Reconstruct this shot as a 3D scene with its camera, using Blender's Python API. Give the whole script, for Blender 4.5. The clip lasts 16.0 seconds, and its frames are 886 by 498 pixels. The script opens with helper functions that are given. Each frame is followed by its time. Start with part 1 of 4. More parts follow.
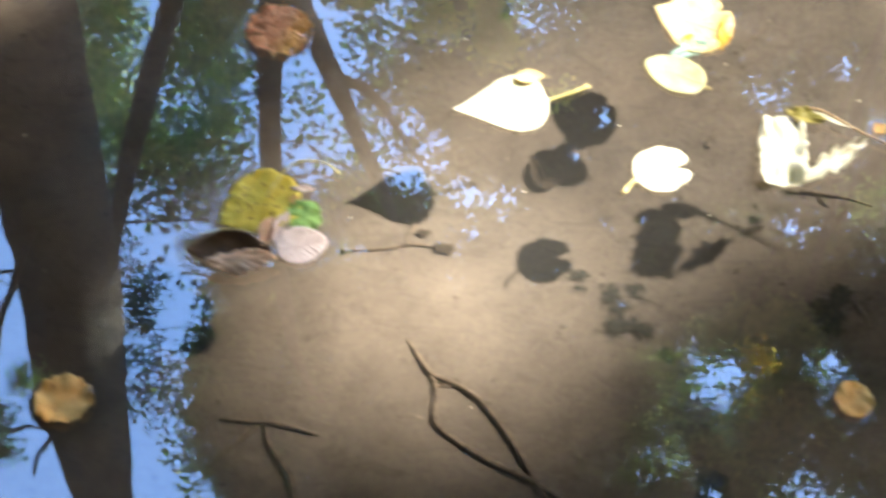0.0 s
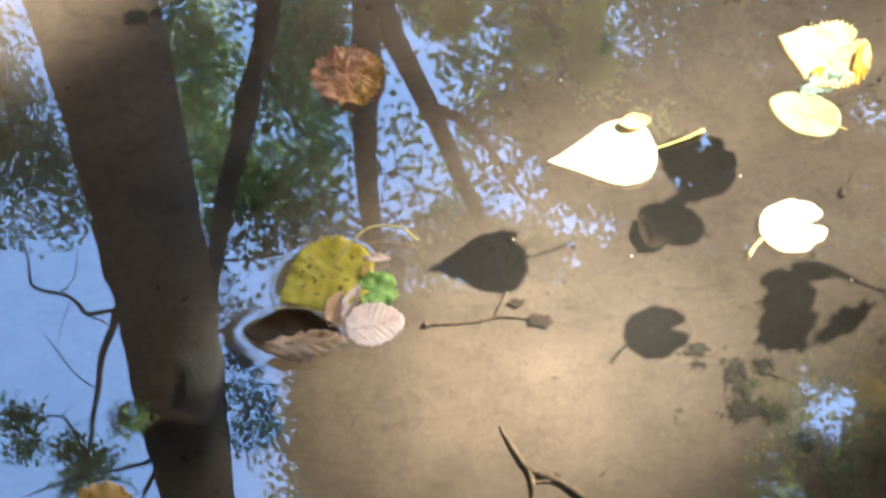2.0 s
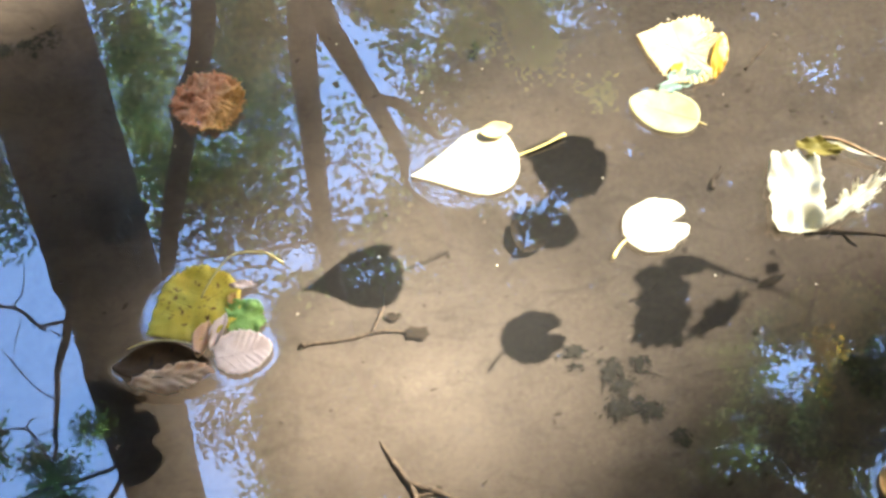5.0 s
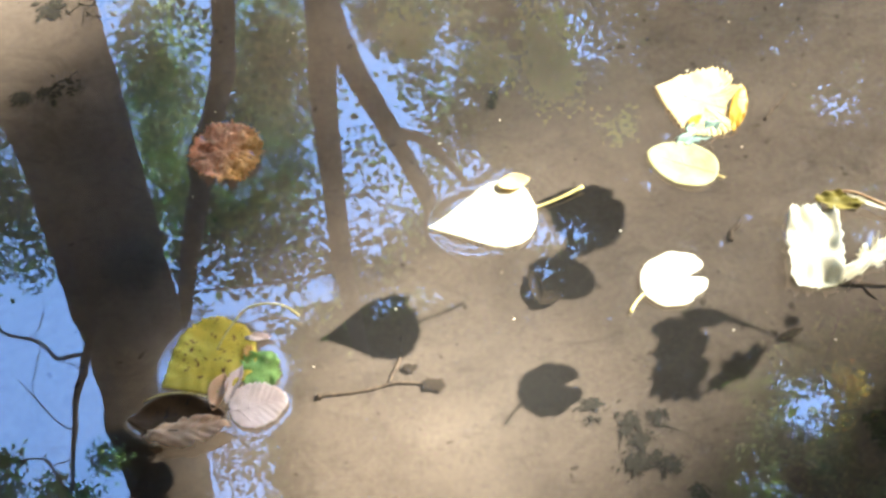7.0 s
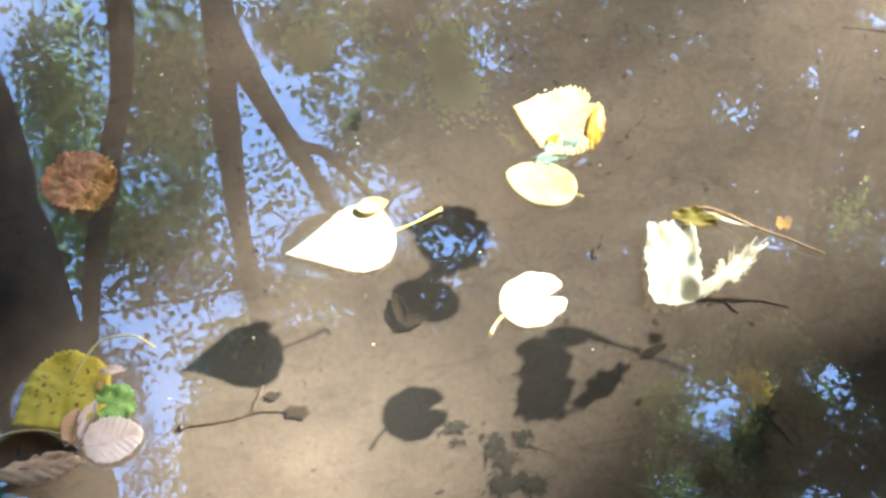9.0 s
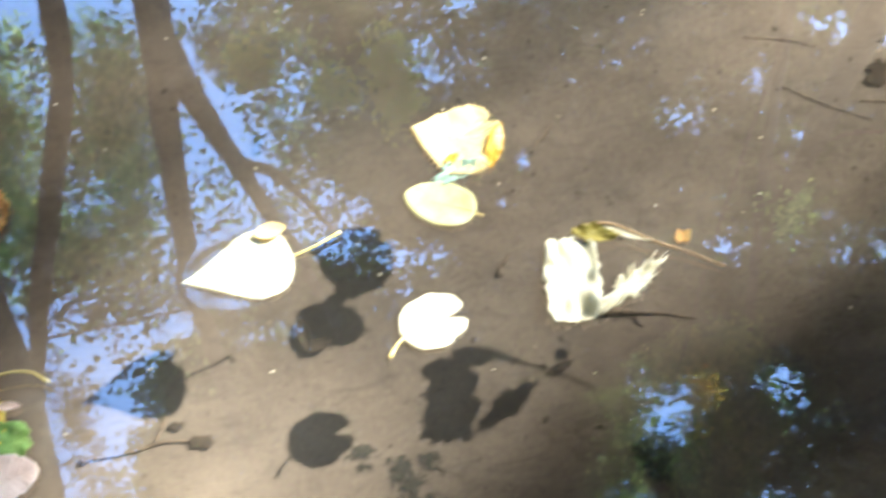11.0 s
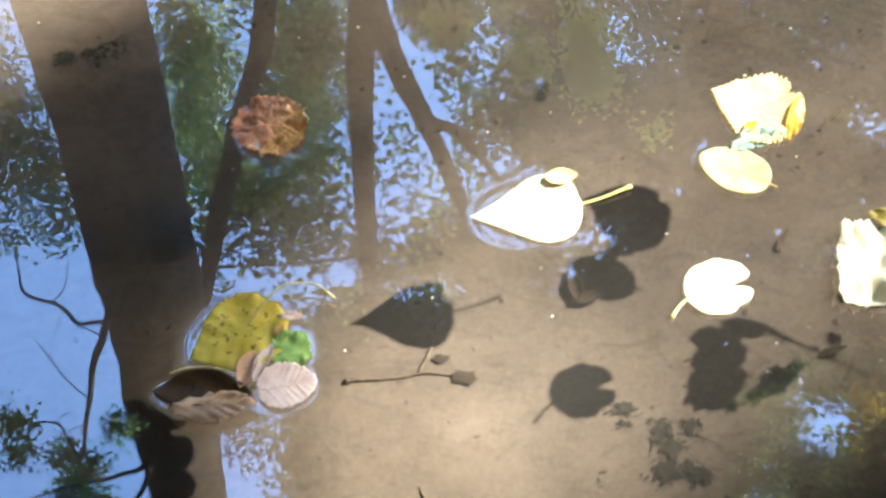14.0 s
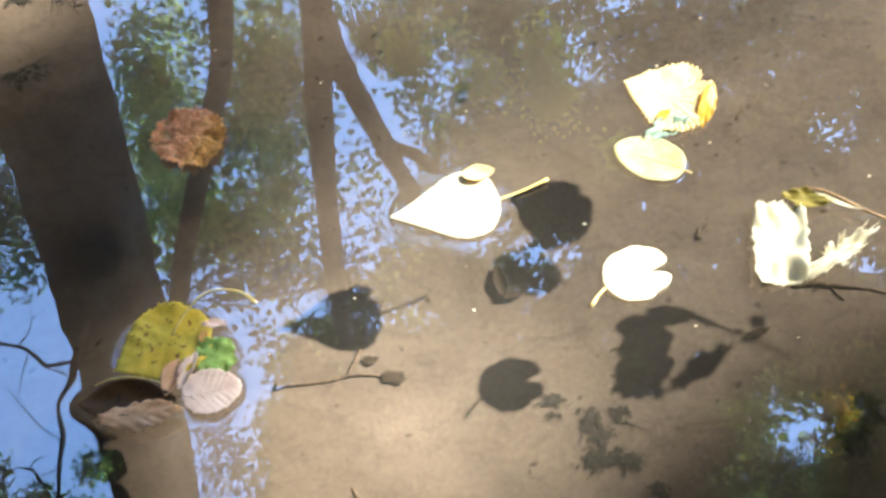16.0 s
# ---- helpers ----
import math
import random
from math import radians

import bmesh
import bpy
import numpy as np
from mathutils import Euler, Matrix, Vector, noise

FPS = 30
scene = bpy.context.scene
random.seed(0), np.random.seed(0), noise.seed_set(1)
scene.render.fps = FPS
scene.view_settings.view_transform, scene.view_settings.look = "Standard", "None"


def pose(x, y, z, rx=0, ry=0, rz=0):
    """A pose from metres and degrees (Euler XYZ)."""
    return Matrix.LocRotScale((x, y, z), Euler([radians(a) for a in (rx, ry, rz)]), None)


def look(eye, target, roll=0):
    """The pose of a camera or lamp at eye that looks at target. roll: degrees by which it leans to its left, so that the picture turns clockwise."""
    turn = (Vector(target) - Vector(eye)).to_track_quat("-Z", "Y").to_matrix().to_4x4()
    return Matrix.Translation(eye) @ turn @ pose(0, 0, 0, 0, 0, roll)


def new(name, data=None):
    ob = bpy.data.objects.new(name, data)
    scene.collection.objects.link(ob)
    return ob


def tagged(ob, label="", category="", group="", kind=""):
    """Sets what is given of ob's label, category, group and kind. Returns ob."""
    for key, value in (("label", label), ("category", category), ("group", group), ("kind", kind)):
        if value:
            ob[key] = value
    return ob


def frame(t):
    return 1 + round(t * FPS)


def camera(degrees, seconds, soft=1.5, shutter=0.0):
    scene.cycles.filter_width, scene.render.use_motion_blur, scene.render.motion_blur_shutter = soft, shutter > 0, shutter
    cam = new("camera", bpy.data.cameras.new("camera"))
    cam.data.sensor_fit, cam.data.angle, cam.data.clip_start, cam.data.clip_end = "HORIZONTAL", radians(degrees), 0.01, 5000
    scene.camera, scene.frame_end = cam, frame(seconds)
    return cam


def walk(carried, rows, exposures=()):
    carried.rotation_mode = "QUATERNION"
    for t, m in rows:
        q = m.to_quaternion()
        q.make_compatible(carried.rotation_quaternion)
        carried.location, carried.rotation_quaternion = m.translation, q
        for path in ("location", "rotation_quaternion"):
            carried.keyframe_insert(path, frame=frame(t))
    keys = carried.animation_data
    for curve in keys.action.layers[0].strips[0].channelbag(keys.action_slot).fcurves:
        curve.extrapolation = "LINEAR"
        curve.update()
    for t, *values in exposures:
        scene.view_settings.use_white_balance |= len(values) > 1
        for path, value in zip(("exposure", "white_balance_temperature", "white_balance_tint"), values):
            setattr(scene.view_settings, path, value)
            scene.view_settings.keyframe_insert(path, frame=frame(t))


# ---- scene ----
cam = camera(33.0, 16.0, soft=2.8, shutter=0.6)
PATH = [
    (0, (-0.0966, -0.1671, 1.2172), (0.0117, 0.7879, -0.5367), 7.23),
    (0.2, (-0.122, -0.128, 1.154), (-0.045, 0.845, -0.592), 5.0),
    (0.3, (-0.133, -0.098, 1.066), (-0.066, 0.914, -0.662), 4.5),
    (0.5, (-0.161, -0.1, 1.076), (-0.144, 0.948, -0.629), 3.5),
    (0.7, (-0.161, -0.109, 1.122), (-0.153, 0.913, -0.597), 2.1),
    (0.8, (-0.148, -0.082, 1.080), (-0.163, 0.881, -0.673), 0.4),
    (1, (-0.1252, -0.0605, 1.0544), (-0.1223, 0.8539, -0.7244), 0.34),
    (1.5, (-0.0922, -0.0315, 1.0574), (-0.1568, 0.9743, -0.6701), -3.48),
    (2, (-0.0823, -0.0404, 1.0696), (-0.109, 0.9451, -0.6705), -0.89),
    (2.5, (-0.0755, -0.0385, 1.0621), (-0.0837, 0.9074, -0.7001), -0.34),
    (3, (-0.0532, -0.0349, 1.0588), (-0.0148, 0.9089, -0.7041), 1.18),
    (3.5, (-0.0331, -0.0359, 1.0695), (0.0273, 0.9185, -0.687), 1.42),
    (6, (0.0025, -0.0026, 1.0883), (-0.0, 0.9704, -0.6591), -3.71),
    (6.5, (0.0, 0.0002, 1.091), (0.003, 0.9991, -0.6417), -3.17),
    (7, (0.0005, 0.0004, 1.0902), (0.0007, 1.0003, -0.6419), -3.00),
    (7.5, (0.017, 0.0054, 1.0907), (0.0365, 1.0296, -0.627), -2.59),
    (8, (0.0318, 0.0052, 1.0934), (0.1161, 1.0216, -0.627), 0.25),
    (8.5, (0.0366, 0.0099, 1.0931), (0.1397, 1.0244, -0.6275), 1.24),
    (8.7, (0.0406, 0.0107, 1.09), (0.15, 1.0178, -0.6345), 1.39),
    (10.8, (0.0834, 0.0182, 1.0811), (0.2327, 1.0169, -0.6452), 1.07),
    (11, (0.0931, 0.0182, 1.0846), (0.2743, 1.029, -0.6317), 2.60),
    (11.5, (0.1233, 0.0257, 1.0763), (0.401, 1.0442, -0.6224), 6.19),
    (12, (0.1317, 0.0262, 1.0835), (0.4432, 1.0186, -0.6248), 7.67),
    (12.5, (0.1035, 0.0218, 1.0976), (0.3379, 1.0316, -0.6127), 5.13),
    (13, (0.037, 0.0161, 1.0781), (0.0826, 1.0375, -0.6408), 0.51),
    (13.5, (-0.0003, 0.0137, 1.0704), (-0.0291, 1.0075, -0.665), -1.27),
    (14, (-0.0138, 0.0115, 1.0671), (-0.0453, 1.0025, -0.6698), -0.60),
    (14.5, (-0.0176, 0.0076, 1.0666), (-0.0437, 0.9916, -0.6744), -0.48),
    (15, (-0.0137, 0.004, 1.0664), (-0.0422, 0.9819, -0.678), -1.57),
    (15.5, (0.0077, -0.0005, 1.0683), (0.0008, 0.9873, -0.6707), -2.28),
    (16, (0.0289, -0.0143, 1.0638), (0.0346, 1.0084, -0.6549), -1.56),
]

EXPOSURE = 4.83
walk(cam, [(t, look(eye, target, roll)) for t, eye, target, roll in PATH], exposures=[(0.0, EXPOSURE + 0.14, 6420, 4), (1.2, EXPOSURE + 0.08, 6800, 4), (3.5, EXPOSURE + 0.04, 6750, 4), (6.0, EXPOSURE + 0.04, 6300, 4), (8.5, EXPOSURE + 0.02, 6250, 3), (11.5, EXPOSURE - 0.02, 6080, 1), (13.0, EXPOSURE, 6150, 2), (14.5, EXPOSURE + 0.02, 6500, 4), (16.0, EXPOSURE, 6580, 4)])

# ---- light: afternoon sun through a canopy, clear sky ----
SUN = Vector((0.65, 0.275, 0.708)).normalized()
SUN_ELEV = math.asin(SUN.z)
SUN_ROT = math.atan2(SUN.x, SUN.y)
world = bpy.data.worlds.new("sky")
scene.world = world
world.use_nodes = True
wn = world.node_tree.nodes
sky = wn.new("ShaderNodeTexSky")
sky.sky_type = "NISHITA"
sky.sun_disc = False
sky.sun_elevation = SUN_ELEV
sky.sun_rotation = SUN_ROT
sky.altitude = 2500
sky.air_density = 0.6
sky.dust_density = 0.5
sky.ozone_density = 2.5
wn["Background"].inputs["Strength"].default_value = 0.15
world.node_tree.links.new(sky.outputs[0], wn["Background"].inputs["Color"])
sun_data = bpy.data.lights.new("sun", "SUN")
sun_data.energy = 1.8
sun_data.angle = radians(1.35)
sun_data.color = (1.0, 0.945, 0.89)
sun = new("sun", sun_data)
sun.matrix_world = look(tuple(SUN * 40), (0, 0, 0))


# ---- materials ----
class Mat:
    """A node material with short ways to add nodes."""

    def __init__(self, name):
        self.m = bpy.data.materials.new(name)
        self.m.use_nodes = True
        self.t = self.m.node_tree
        self.t.nodes.clear()
        self.out = self.n("ShaderNodeOutputMaterial")

    def n(self, kind, **values):
        node = self.t.nodes.new(kind)
        for key, value in values.items():
            setattr(node, key, value)
        return node

    def link(self, a, b):
        self.t.links.new(a, b)

    def coords(self, space="Object", scale=(1, 1, 1)):
        tc, mp = self.n("ShaderNodeTexCoord"), self.n("ShaderNodeMapping")
        mp.inputs["Scale"].default_value = scale
        self.link(tc.outputs[space], mp.inputs["Vector"])
        return mp.outputs[0]

    def position(self):
        return self.n("ShaderNodeNewGeometry").outputs["Position"]

    def noise(self, vec, scale, detail=4.0, rough=0.55, warp=0.0):
        nd = self.n("ShaderNodeTexNoise")
        nd.inputs["Scale"].default_value, nd.inputs["Detail"].default_value = scale, detail
        nd.inputs["Roughness"].default_value, nd.inputs["Distortion"].default_value = rough, warp
        self.link(vec, nd.inputs["Vector"])
        return nd.outputs["Fac"]

    def ramp(self, fac, *stops):
        rp = self.n("ShaderNodeValToRGB")
        els = rp.color_ramp.elements
        while len(els) < len(stops):
            els.new(0.5)
        for el, (at, col) in zip(els, stops):
            el.position = at
            el.color = (*col, 1) if len(col) == 3 else col
        self.link(fac, rp.inputs[0])
        return rp.outputs[0]

    def mix(self, fac, a, b, kind="MIX"):
        mx = self.n("ShaderNodeMix", data_type="RGBA", blend_type=kind)
        for value, at in ((fac, 0), (a, 6), (b, 7)):
            if isinstance(value, (int, float)):
                mx.inputs[at].default_value = value
            elif isinstance(value, tuple):
                mx.inputs[at].default_value = (*value, 1)
            else:
                self.link(value, mx.inputs[at])
        return mx.outputs[2]

    def bump(self, height, strength=0.3, distance=0.01):
        bp = self.n("ShaderNodeBump")
        bp.inputs["Strength"].default_value, bp.inputs["Distance"].default_value = strength, distance
        self.link(height, bp.inputs["Height"])
        return bp.outputs[0]

    def surface(self, color, rough=0.8, normal=None, translucent=0.0, spec=0.3):
        bs = self.n("ShaderNodeBsdfPrincipled")
        bs.inputs["Roughness"].default_value = rough
        bs.inputs["Specular IOR Level"].default_value = spec
        if isinstance(color, tuple):
            bs.inputs["Base Color"].default_value = (*color, 1)
        else:
            self.link(color, bs.inputs["Base Color"])
        if normal:
            self.link(normal, bs.inputs["Normal"])
        shader = bs.outputs[0]
        if translucent:
            tr, mx = self.n("ShaderNodeBsdfTranslucent"), self.n("ShaderNodeMixShader")
            mx.inputs[0].default_value = translucent
            if isinstance(color, tuple):
                tr.inputs[0].default_value = (*color, 1)
            else:
                self.link(color, tr.inputs[0])
            self.link(shader, mx.inputs[1])
            self.link(tr.outputs[0], mx.inputs[2])
            shader = mx.outputs[0]
        self.link(shader, self.out.inputs[0])
        return self.m


def mat_ground():
    """Silty sand under water; on the banks, above the waterline, dark soil with leaf litter."""
    a = Mat("silty_sand")
    p = a.position()
    big, mid = a.noise(p, 3.2, 5), a.noise(p, 14, 6, 0.6, 0.4)
    fine = a.noise(p, 160, 4, 0.7)
    silt = a.ramp(big, (0.3, (0.067, 0.053, 0.041)), (0.7, (0.101, 0.081, 0.065)))
    silt = a.mix(0.55, silt, a.ramp(mid, (0.3, (0.054, 0.041, 0.032)), (0.55, (0.094, 0.074, 0.058)), (0.75, (0.120, 0.096, 0.076))))
    silt = a.mix(0.14, silt, a.ramp(fine, (0.35, (0.051, 0.038, 0.029)), (0.65, (0.142, 0.113, 0.089))))
    lay = a.n("ShaderNodeMapping")
    lay.inputs["Scale"].default_value, lay.inputs["Rotation"].default_value = (1.0, 1.7, 1.0), (0, 0, radians(28))
    a.link(p, lay.inputs["Vector"])
    smear = a.ramp(a.noise(lay.outputs[0], 21, 5, 0.7, 1.2), (0.5, (0, 0, 0)), (0.72, (0.55, 0.55, 0.55)))
    silt = a.mix(smear, silt, (0.042, 0.034, 0.027))
    flecks = a.ramp(a.noise(lay.outputs[0], 52, 3, 0.6, 0.8), (0.62, (0, 0, 0)), (0.72, (1, 1, 1)))
    silt = a.mix(a.mix(1.0, flecks, (0.3, 0.3, 0.3), "MULTIPLY"), silt, (0.024, 0.019, 0.015))
    litter = a.ramp(a.noise(p, 9, 6, 0.7), (0.3, (0.03, 0.022, 0.014)), (0.55, (0.1, 0.065, 0.035)), (0.75, (0.17, 0.11, 0.05)))
    xyz = a.n("ShaderNodeSeparateXYZ")
    a.link(p, xyz.inputs[0])
    above = a.n("ShaderNodeMapRange")
    above.inputs[1].default_value, above.inputs[2].default_value = 0.0, 0.12
    a.link(xyz.outputs[2], above.inputs[0])
    color = a.mix(above.outputs[0], silt, litter)
    height = a.mix(0.5, mid, fine)
    return a.surface(color, 0.95, a.bump(height, 0.35, 0.003), spec=0.1)


def mat_water():
    """Still, slightly brown stream water: clear below, mirror-like above by its Fresnel gloss."""
    a = Mat("stream_water")
    p = a.position()
    wave = a.bump(a.noise(p, 5.0, 2, 0.4), 0.02, 0.01)
    clear, gloss, mx, fr = (a.n(k) for k in ("ShaderNodeBsdfTransparent", "ShaderNodeBsdfGlossy", "ShaderNodeMixShader", "ShaderNodeFresnel"))
    clear.inputs[0].default_value = (0.9, 0.86, 0.78, 1)
    gloss.inputs["Roughness"].default_value = 0.008
    fr.inputs["IOR"].default_value = WATER_IOR
    a.link(wave, gloss.inputs["Normal"])
    a.link(wave, fr.inputs["Normal"])
    a.link(fr.outputs[0], mx.inputs[0])
    # Thin diffuse veil: suspended silt, raised to add haze and lift shadows
    silt, murk = a.n("ShaderNodeBsdfDiffuse"), a.n("ShaderNodeMixShader")
    silt.inputs[0].default_value = (0.42, 0.385, 0.335, 1)
    cloud = a.n("ShaderNodeMapRange")
    cloud.inputs[1].default_value, cloud.inputs[2].default_value = 0.3, 0.75
    cloud.inputs[3].default_value, cloud.inputs[4].default_value = 0.015, 0.055
    a.link(a.noise(p, 3.5, 3, 0.5), cloud.inputs[0])
    a.link(cloud.outputs[0], murk.inputs[0])
    a.link(clear.outputs[0], murk.inputs[1])
    a.link(silt.outputs[0], murk.inputs[2])
    a.link(murk.outputs[0], mx.inputs[1])
    a.link(gloss.outputs[0], mx.inputs[2])
    a.link(mx.outputs[0], a.out.inputs[0])
    return a.m


WATER_IOR = 2.25


def mat_bark(name, dark, light):
    a = Mat(name)
    p = a.coords("Object", (1, 1, 0.25))
    furrow = a.noise(p, 14, 6, 0.65, 0.6)
    color = a.ramp(furrow, (0.3, dark), (0.7, light))
    color = a.mix(a.ramp(a.noise(p, 2.5, 3), (0.5, (0, 0, 0)), (0.75, (0.6, 0.6, 0.6))), color, (0.1, 0.11, 0.07))
    return a.surface(color, 0.9, a.bump(furrow, 0.9, 0.03), spec=0.15)


def mat_foliage(name, *stops):
    """Living leaves, each leaf a little different in green, letting light through."""
    a = Mat(name)
    color = a.ramp(a.n("ShaderNodeNewGeometry").outputs["Random Per Island"], *stops)
    return a.surface(color, 0.5, translucent=0.7, spec=0.3)


def mat_dead_leaf(name, base, blotch, spot, vein_scale=60, translucent=0.25, rough=0.55, spotted=0.62, spec=0.2):
    """A fallen leaf: two tones in soft blotches, small spots and a fine net of veins in the relief."""
    a = Mat(name)
    p = a.coords("Object")
    soft, small, fine = a.noise(p, 38, 4, 0.6), a.noise(p, 170, 3, 0.6), a.noise(p, 900, 2)
    color = a.mix(a.ramp(soft, (0.38, (0, 0, 0)), (0.68, (1, 1, 1))), base, blotch)
    color = a.mix(a.ramp(small, (spotted, (0, 0, 0)), (spotted + 0.08, (1, 1, 1))), color, spot)
    net = a.n("ShaderNodeTexVoronoi", feature="DISTANCE_TO_EDGE")
    net.inputs["Scale"].default_value = vein_scale * 6
    a.link(p, net.inputs["Vector"])
    return a.surface(color, rough, a.bump(a.mix(0.4, net.outputs["Distance"], fine), 0.35, 0.0008), translucent=translucent, spec=spec)


def mat_crinkled_leaf():
    """A crumpled leaf, pinkish brown turning orange to one side, with dark creases."""
    a = Mat("crinkled_leaf")
    p = a.coords("Object")
    stretched = a.coords("Object", (1.0, 2.4, 1.0))
    crease, fine = a.noise(stretched, 130, 5, 0.7, 1.5), a.noise(p, 420, 3, 0.6)
    xyz, side = a.n("ShaderNodeSeparateXYZ"), a.n("ShaderNodeMapRange")
    a.link(p, xyz.inputs[0])
    side.inputs[1].default_value, side.inputs[2].default_value = 0.0, -0.016
    a.link(xyz.outputs[1], side.inputs[0])
    pink = a.ramp(crease, (0.3, (0.42, 0.14, 0.07)), (0.42, (0.92, 0.36, 0.14)), (0.65, (1.0, 0.55, 0.28)))
    orange = a.ramp(crease, (0.3, (0.5, 0.2, 0.05)), (0.5, (0.88, 0.44, 0.12)), (0.72, (0.92, 0.56, 0.24)))
    return a.surface(a.mix(side.outputs[0], pink, orange), 0.7, a.bump(a.mix(0.3, crease, fine), 0.6, 0.003), translucent=0.25, spec=0.06)


def mat_plain(name, dark, light, scale=40.0, rough=0.8, bump=0.4, depth=0.002):
    a = Mat(name)
    nz = a.noise(a.coords("Object"), scale, 5, 0.65, 0.3)
    return a.surface(a.ramp(nz, (0.3, dark), (0.7, light)), rough, a.bump(nz, bump, depth), spec=0.2)


GROUND, WATER = mat_ground(), mat_water()
BARK_DARK = mat_bark("dark_bark", (0.02, 0.016, 0.012), (0.075, 0.058, 0.042))
BARK_BROWN = mat_bark("brown_bark", (0.04, 0.03, 0.022), (0.13, 0.1, 0.075))
GREEN = mat_foliage("green_foliage", (0.0, (0.08, 0.13, 0.035)), (0.4, (0.19, 0.3, 0.065)), (0.75, (0.34, 0.44, 0.11)), (1.0, (0.55, 0.55, 0.18)))
DARK_GREEN = mat_foliage("dark_green_foliage", (0.0, (0.03, 0.055, 0.014)), (0.6, (0.065, 0.11, 0.022)), (1.0, (0.11, 0.15, 0.03)))
# The next three are lightened to look sunlit where crowns block the sun
BRIGHTENED_GREEN = mat_foliage("brightened_green_foliage", (0.0, (0.18, 0.34, 0.08)), (0.6, (0.3, 0.5, 0.13)), (1.0, (0.42, 0.56, 0.16)))
YELLOW_GREEN = mat_foliage("yellow_green_foliage", (0.0, (0.42, 0.52, 0.06)), (0.6, (0.6, 0.65, 0.08)), (1.0, (0.72, 0.62, 0.08)))
AUTUMN = mat_foliage("autumn_foliage", (0.0, (0.7, 0.32, 0.04)), (0.35, (0.78, 0.55, 0.06)), (1.0, (0.72, 0.6, 0.09)))
LEAF_YELLOW = mat_dead_leaf("yellow_leaf", (0.6, 0.42, 0.05), (0.5, 0.4, 0.06), (0.2, 0.1, 0.025), spotted=0.575)
# Yellow paled towards white, putting the sun's overexposure into the colour
LEAF_SUNLIT_YELLOW = mat_dead_leaf("sunlit_yellow_leaf", (0.78, 0.58, 0.24), (0.8, 0.62, 0.3), (0.6, 0.34, 0.06), spotted=0.74)
# Deeper amber for fold and flap, the fold's shade mixed into it
LEAF_AMBER = mat_dead_leaf("amber_leaf", (0.5, 0.26, 0.02), (0.58, 0.34, 0.04), (0.3, 0.12, 0.01), spotted=0.7)
LEAF_PALE_PINK = mat_dead_leaf("greyish_pink_leaf", (0.68, 0.5, 0.4), (0.76, 0.6, 0.5), (0.5, 0.33, 0.24), spotted=0.7, rough=0.4, spec=0.35)
LEAF_PALE = mat_dead_leaf("pale_leaf", (0.55, 0.5, 0.2), (0.62, 0.56, 0.3), (0.4, 0.33, 0.12), spotted=0.7)
LEAF_CREAM = mat_dead_leaf("cream_leaf", (0.7, 0.62, 0.4), (0.75, 0.7, 0.52), (0.55, 0.45, 0.2), spotted=0.72)
# Olive underside of the torn leaf, darkened for the shade on the fold
LEAF_OLIVE = mat_dead_leaf("olive_leaf", (0.2, 0.16, 0.03), (0.28, 0.22, 0.05), (0.12, 0.08, 0.03), spotted=0.66)
LEAF_GREEN = mat_dead_leaf("green_leaf", (0.19, 0.31, 0.075), (0.28, 0.4, 0.11), (0.4, 0.45, 0.22), spotted=0.66)
LEAF_BLUEGREEN = mat_dead_leaf("bluish_green_leaf", (0.3, 0.42, 0.32), (0.42, 0.54, 0.42), (0.35, 0.4, 0.3), spotted=0.66)
LEAF_CRINKLED = mat_crinkled_leaf()
LEAF_TAN = mat_dead_leaf("tan_leaf", (0.66, 0.37, 0.19), (0.74, 0.47, 0.27), (0.4, 0.22, 0.12), spotted=0.64)
LEAF_ORANGE = mat_dead_leaf("orange_leaf", (0.55, 0.27, 0.07), (0.5, 0.33, 0.12), (0.3, 0.13, 0.05), spotted=0.64)
LEAF_DARK = mat_dead_leaf("dark_leaf", (0.06, 0.032, 0.014), (0.1, 0.052, 0.022), (0.04, 0.025, 0.018), spotted=0.6)
SODDEN = mat_dead_leaf("sodden_leaf", (0.022, 0.016, 0.011), (0.04, 0.029, 0.021), (0.014, 0.011, 0.008), translucent=0.05, rough=1.0, spec=0.02)
STALK = mat_plain("leaf_stalk", (0.5, 0.38, 0.1), (0.62, 0.5, 0.2), 200, 0.5, 0.2, 0.0004)
STALK_BROWN = mat_plain("brown_leaf_stalk", (0.25, 0.15, 0.07), (0.4, 0.26, 0.13), 200, 0.6, 0.2, 0.0004)
WET_WOOD = mat_plain("wet_wood", (0.03, 0.021, 0.015), (0.12, 0.084, 0.056), 120, 0.7, 0.6, 0.001)
LITTER = mat_plain("rotten_crumbs", (0.02, 0.015, 0.011), (0.055, 0.042, 0.031), 120, 0.9, 0.4, 0.001)
GRIT = mat_plain("pale_grit", (0.1, 0.08, 0.06), (0.2, 0.16, 0.12), 120, 0.9, 0.4, 0.001)
MUCK = mat_plain("dark_muck", (0.012, 0.011, 0.008), (0.03, 0.026, 0.019), 200, 0.9, 0.6, 0.001)


# ---- mesh helpers ----
def part(name, me, material, parent=None, label=""):
    """One mesh object, from a bmesh or (vertices, faces), under a thing or a part."""
    data = bpy.data.meshes.new(name)
    if isinstance(me, tuple):
        data.from_pydata(me[0], [], me[1])
    else:
        me.to_mesh(data)
        me.free()
    data.materials.append(material)
    ob = new(name, data)
    ob.parent = parent
    if label:
        ob["label"] = label
    return ob


def smooth(ob):
    for poly in ob.data.polygons:
        poly.use_smooth = True
    return ob


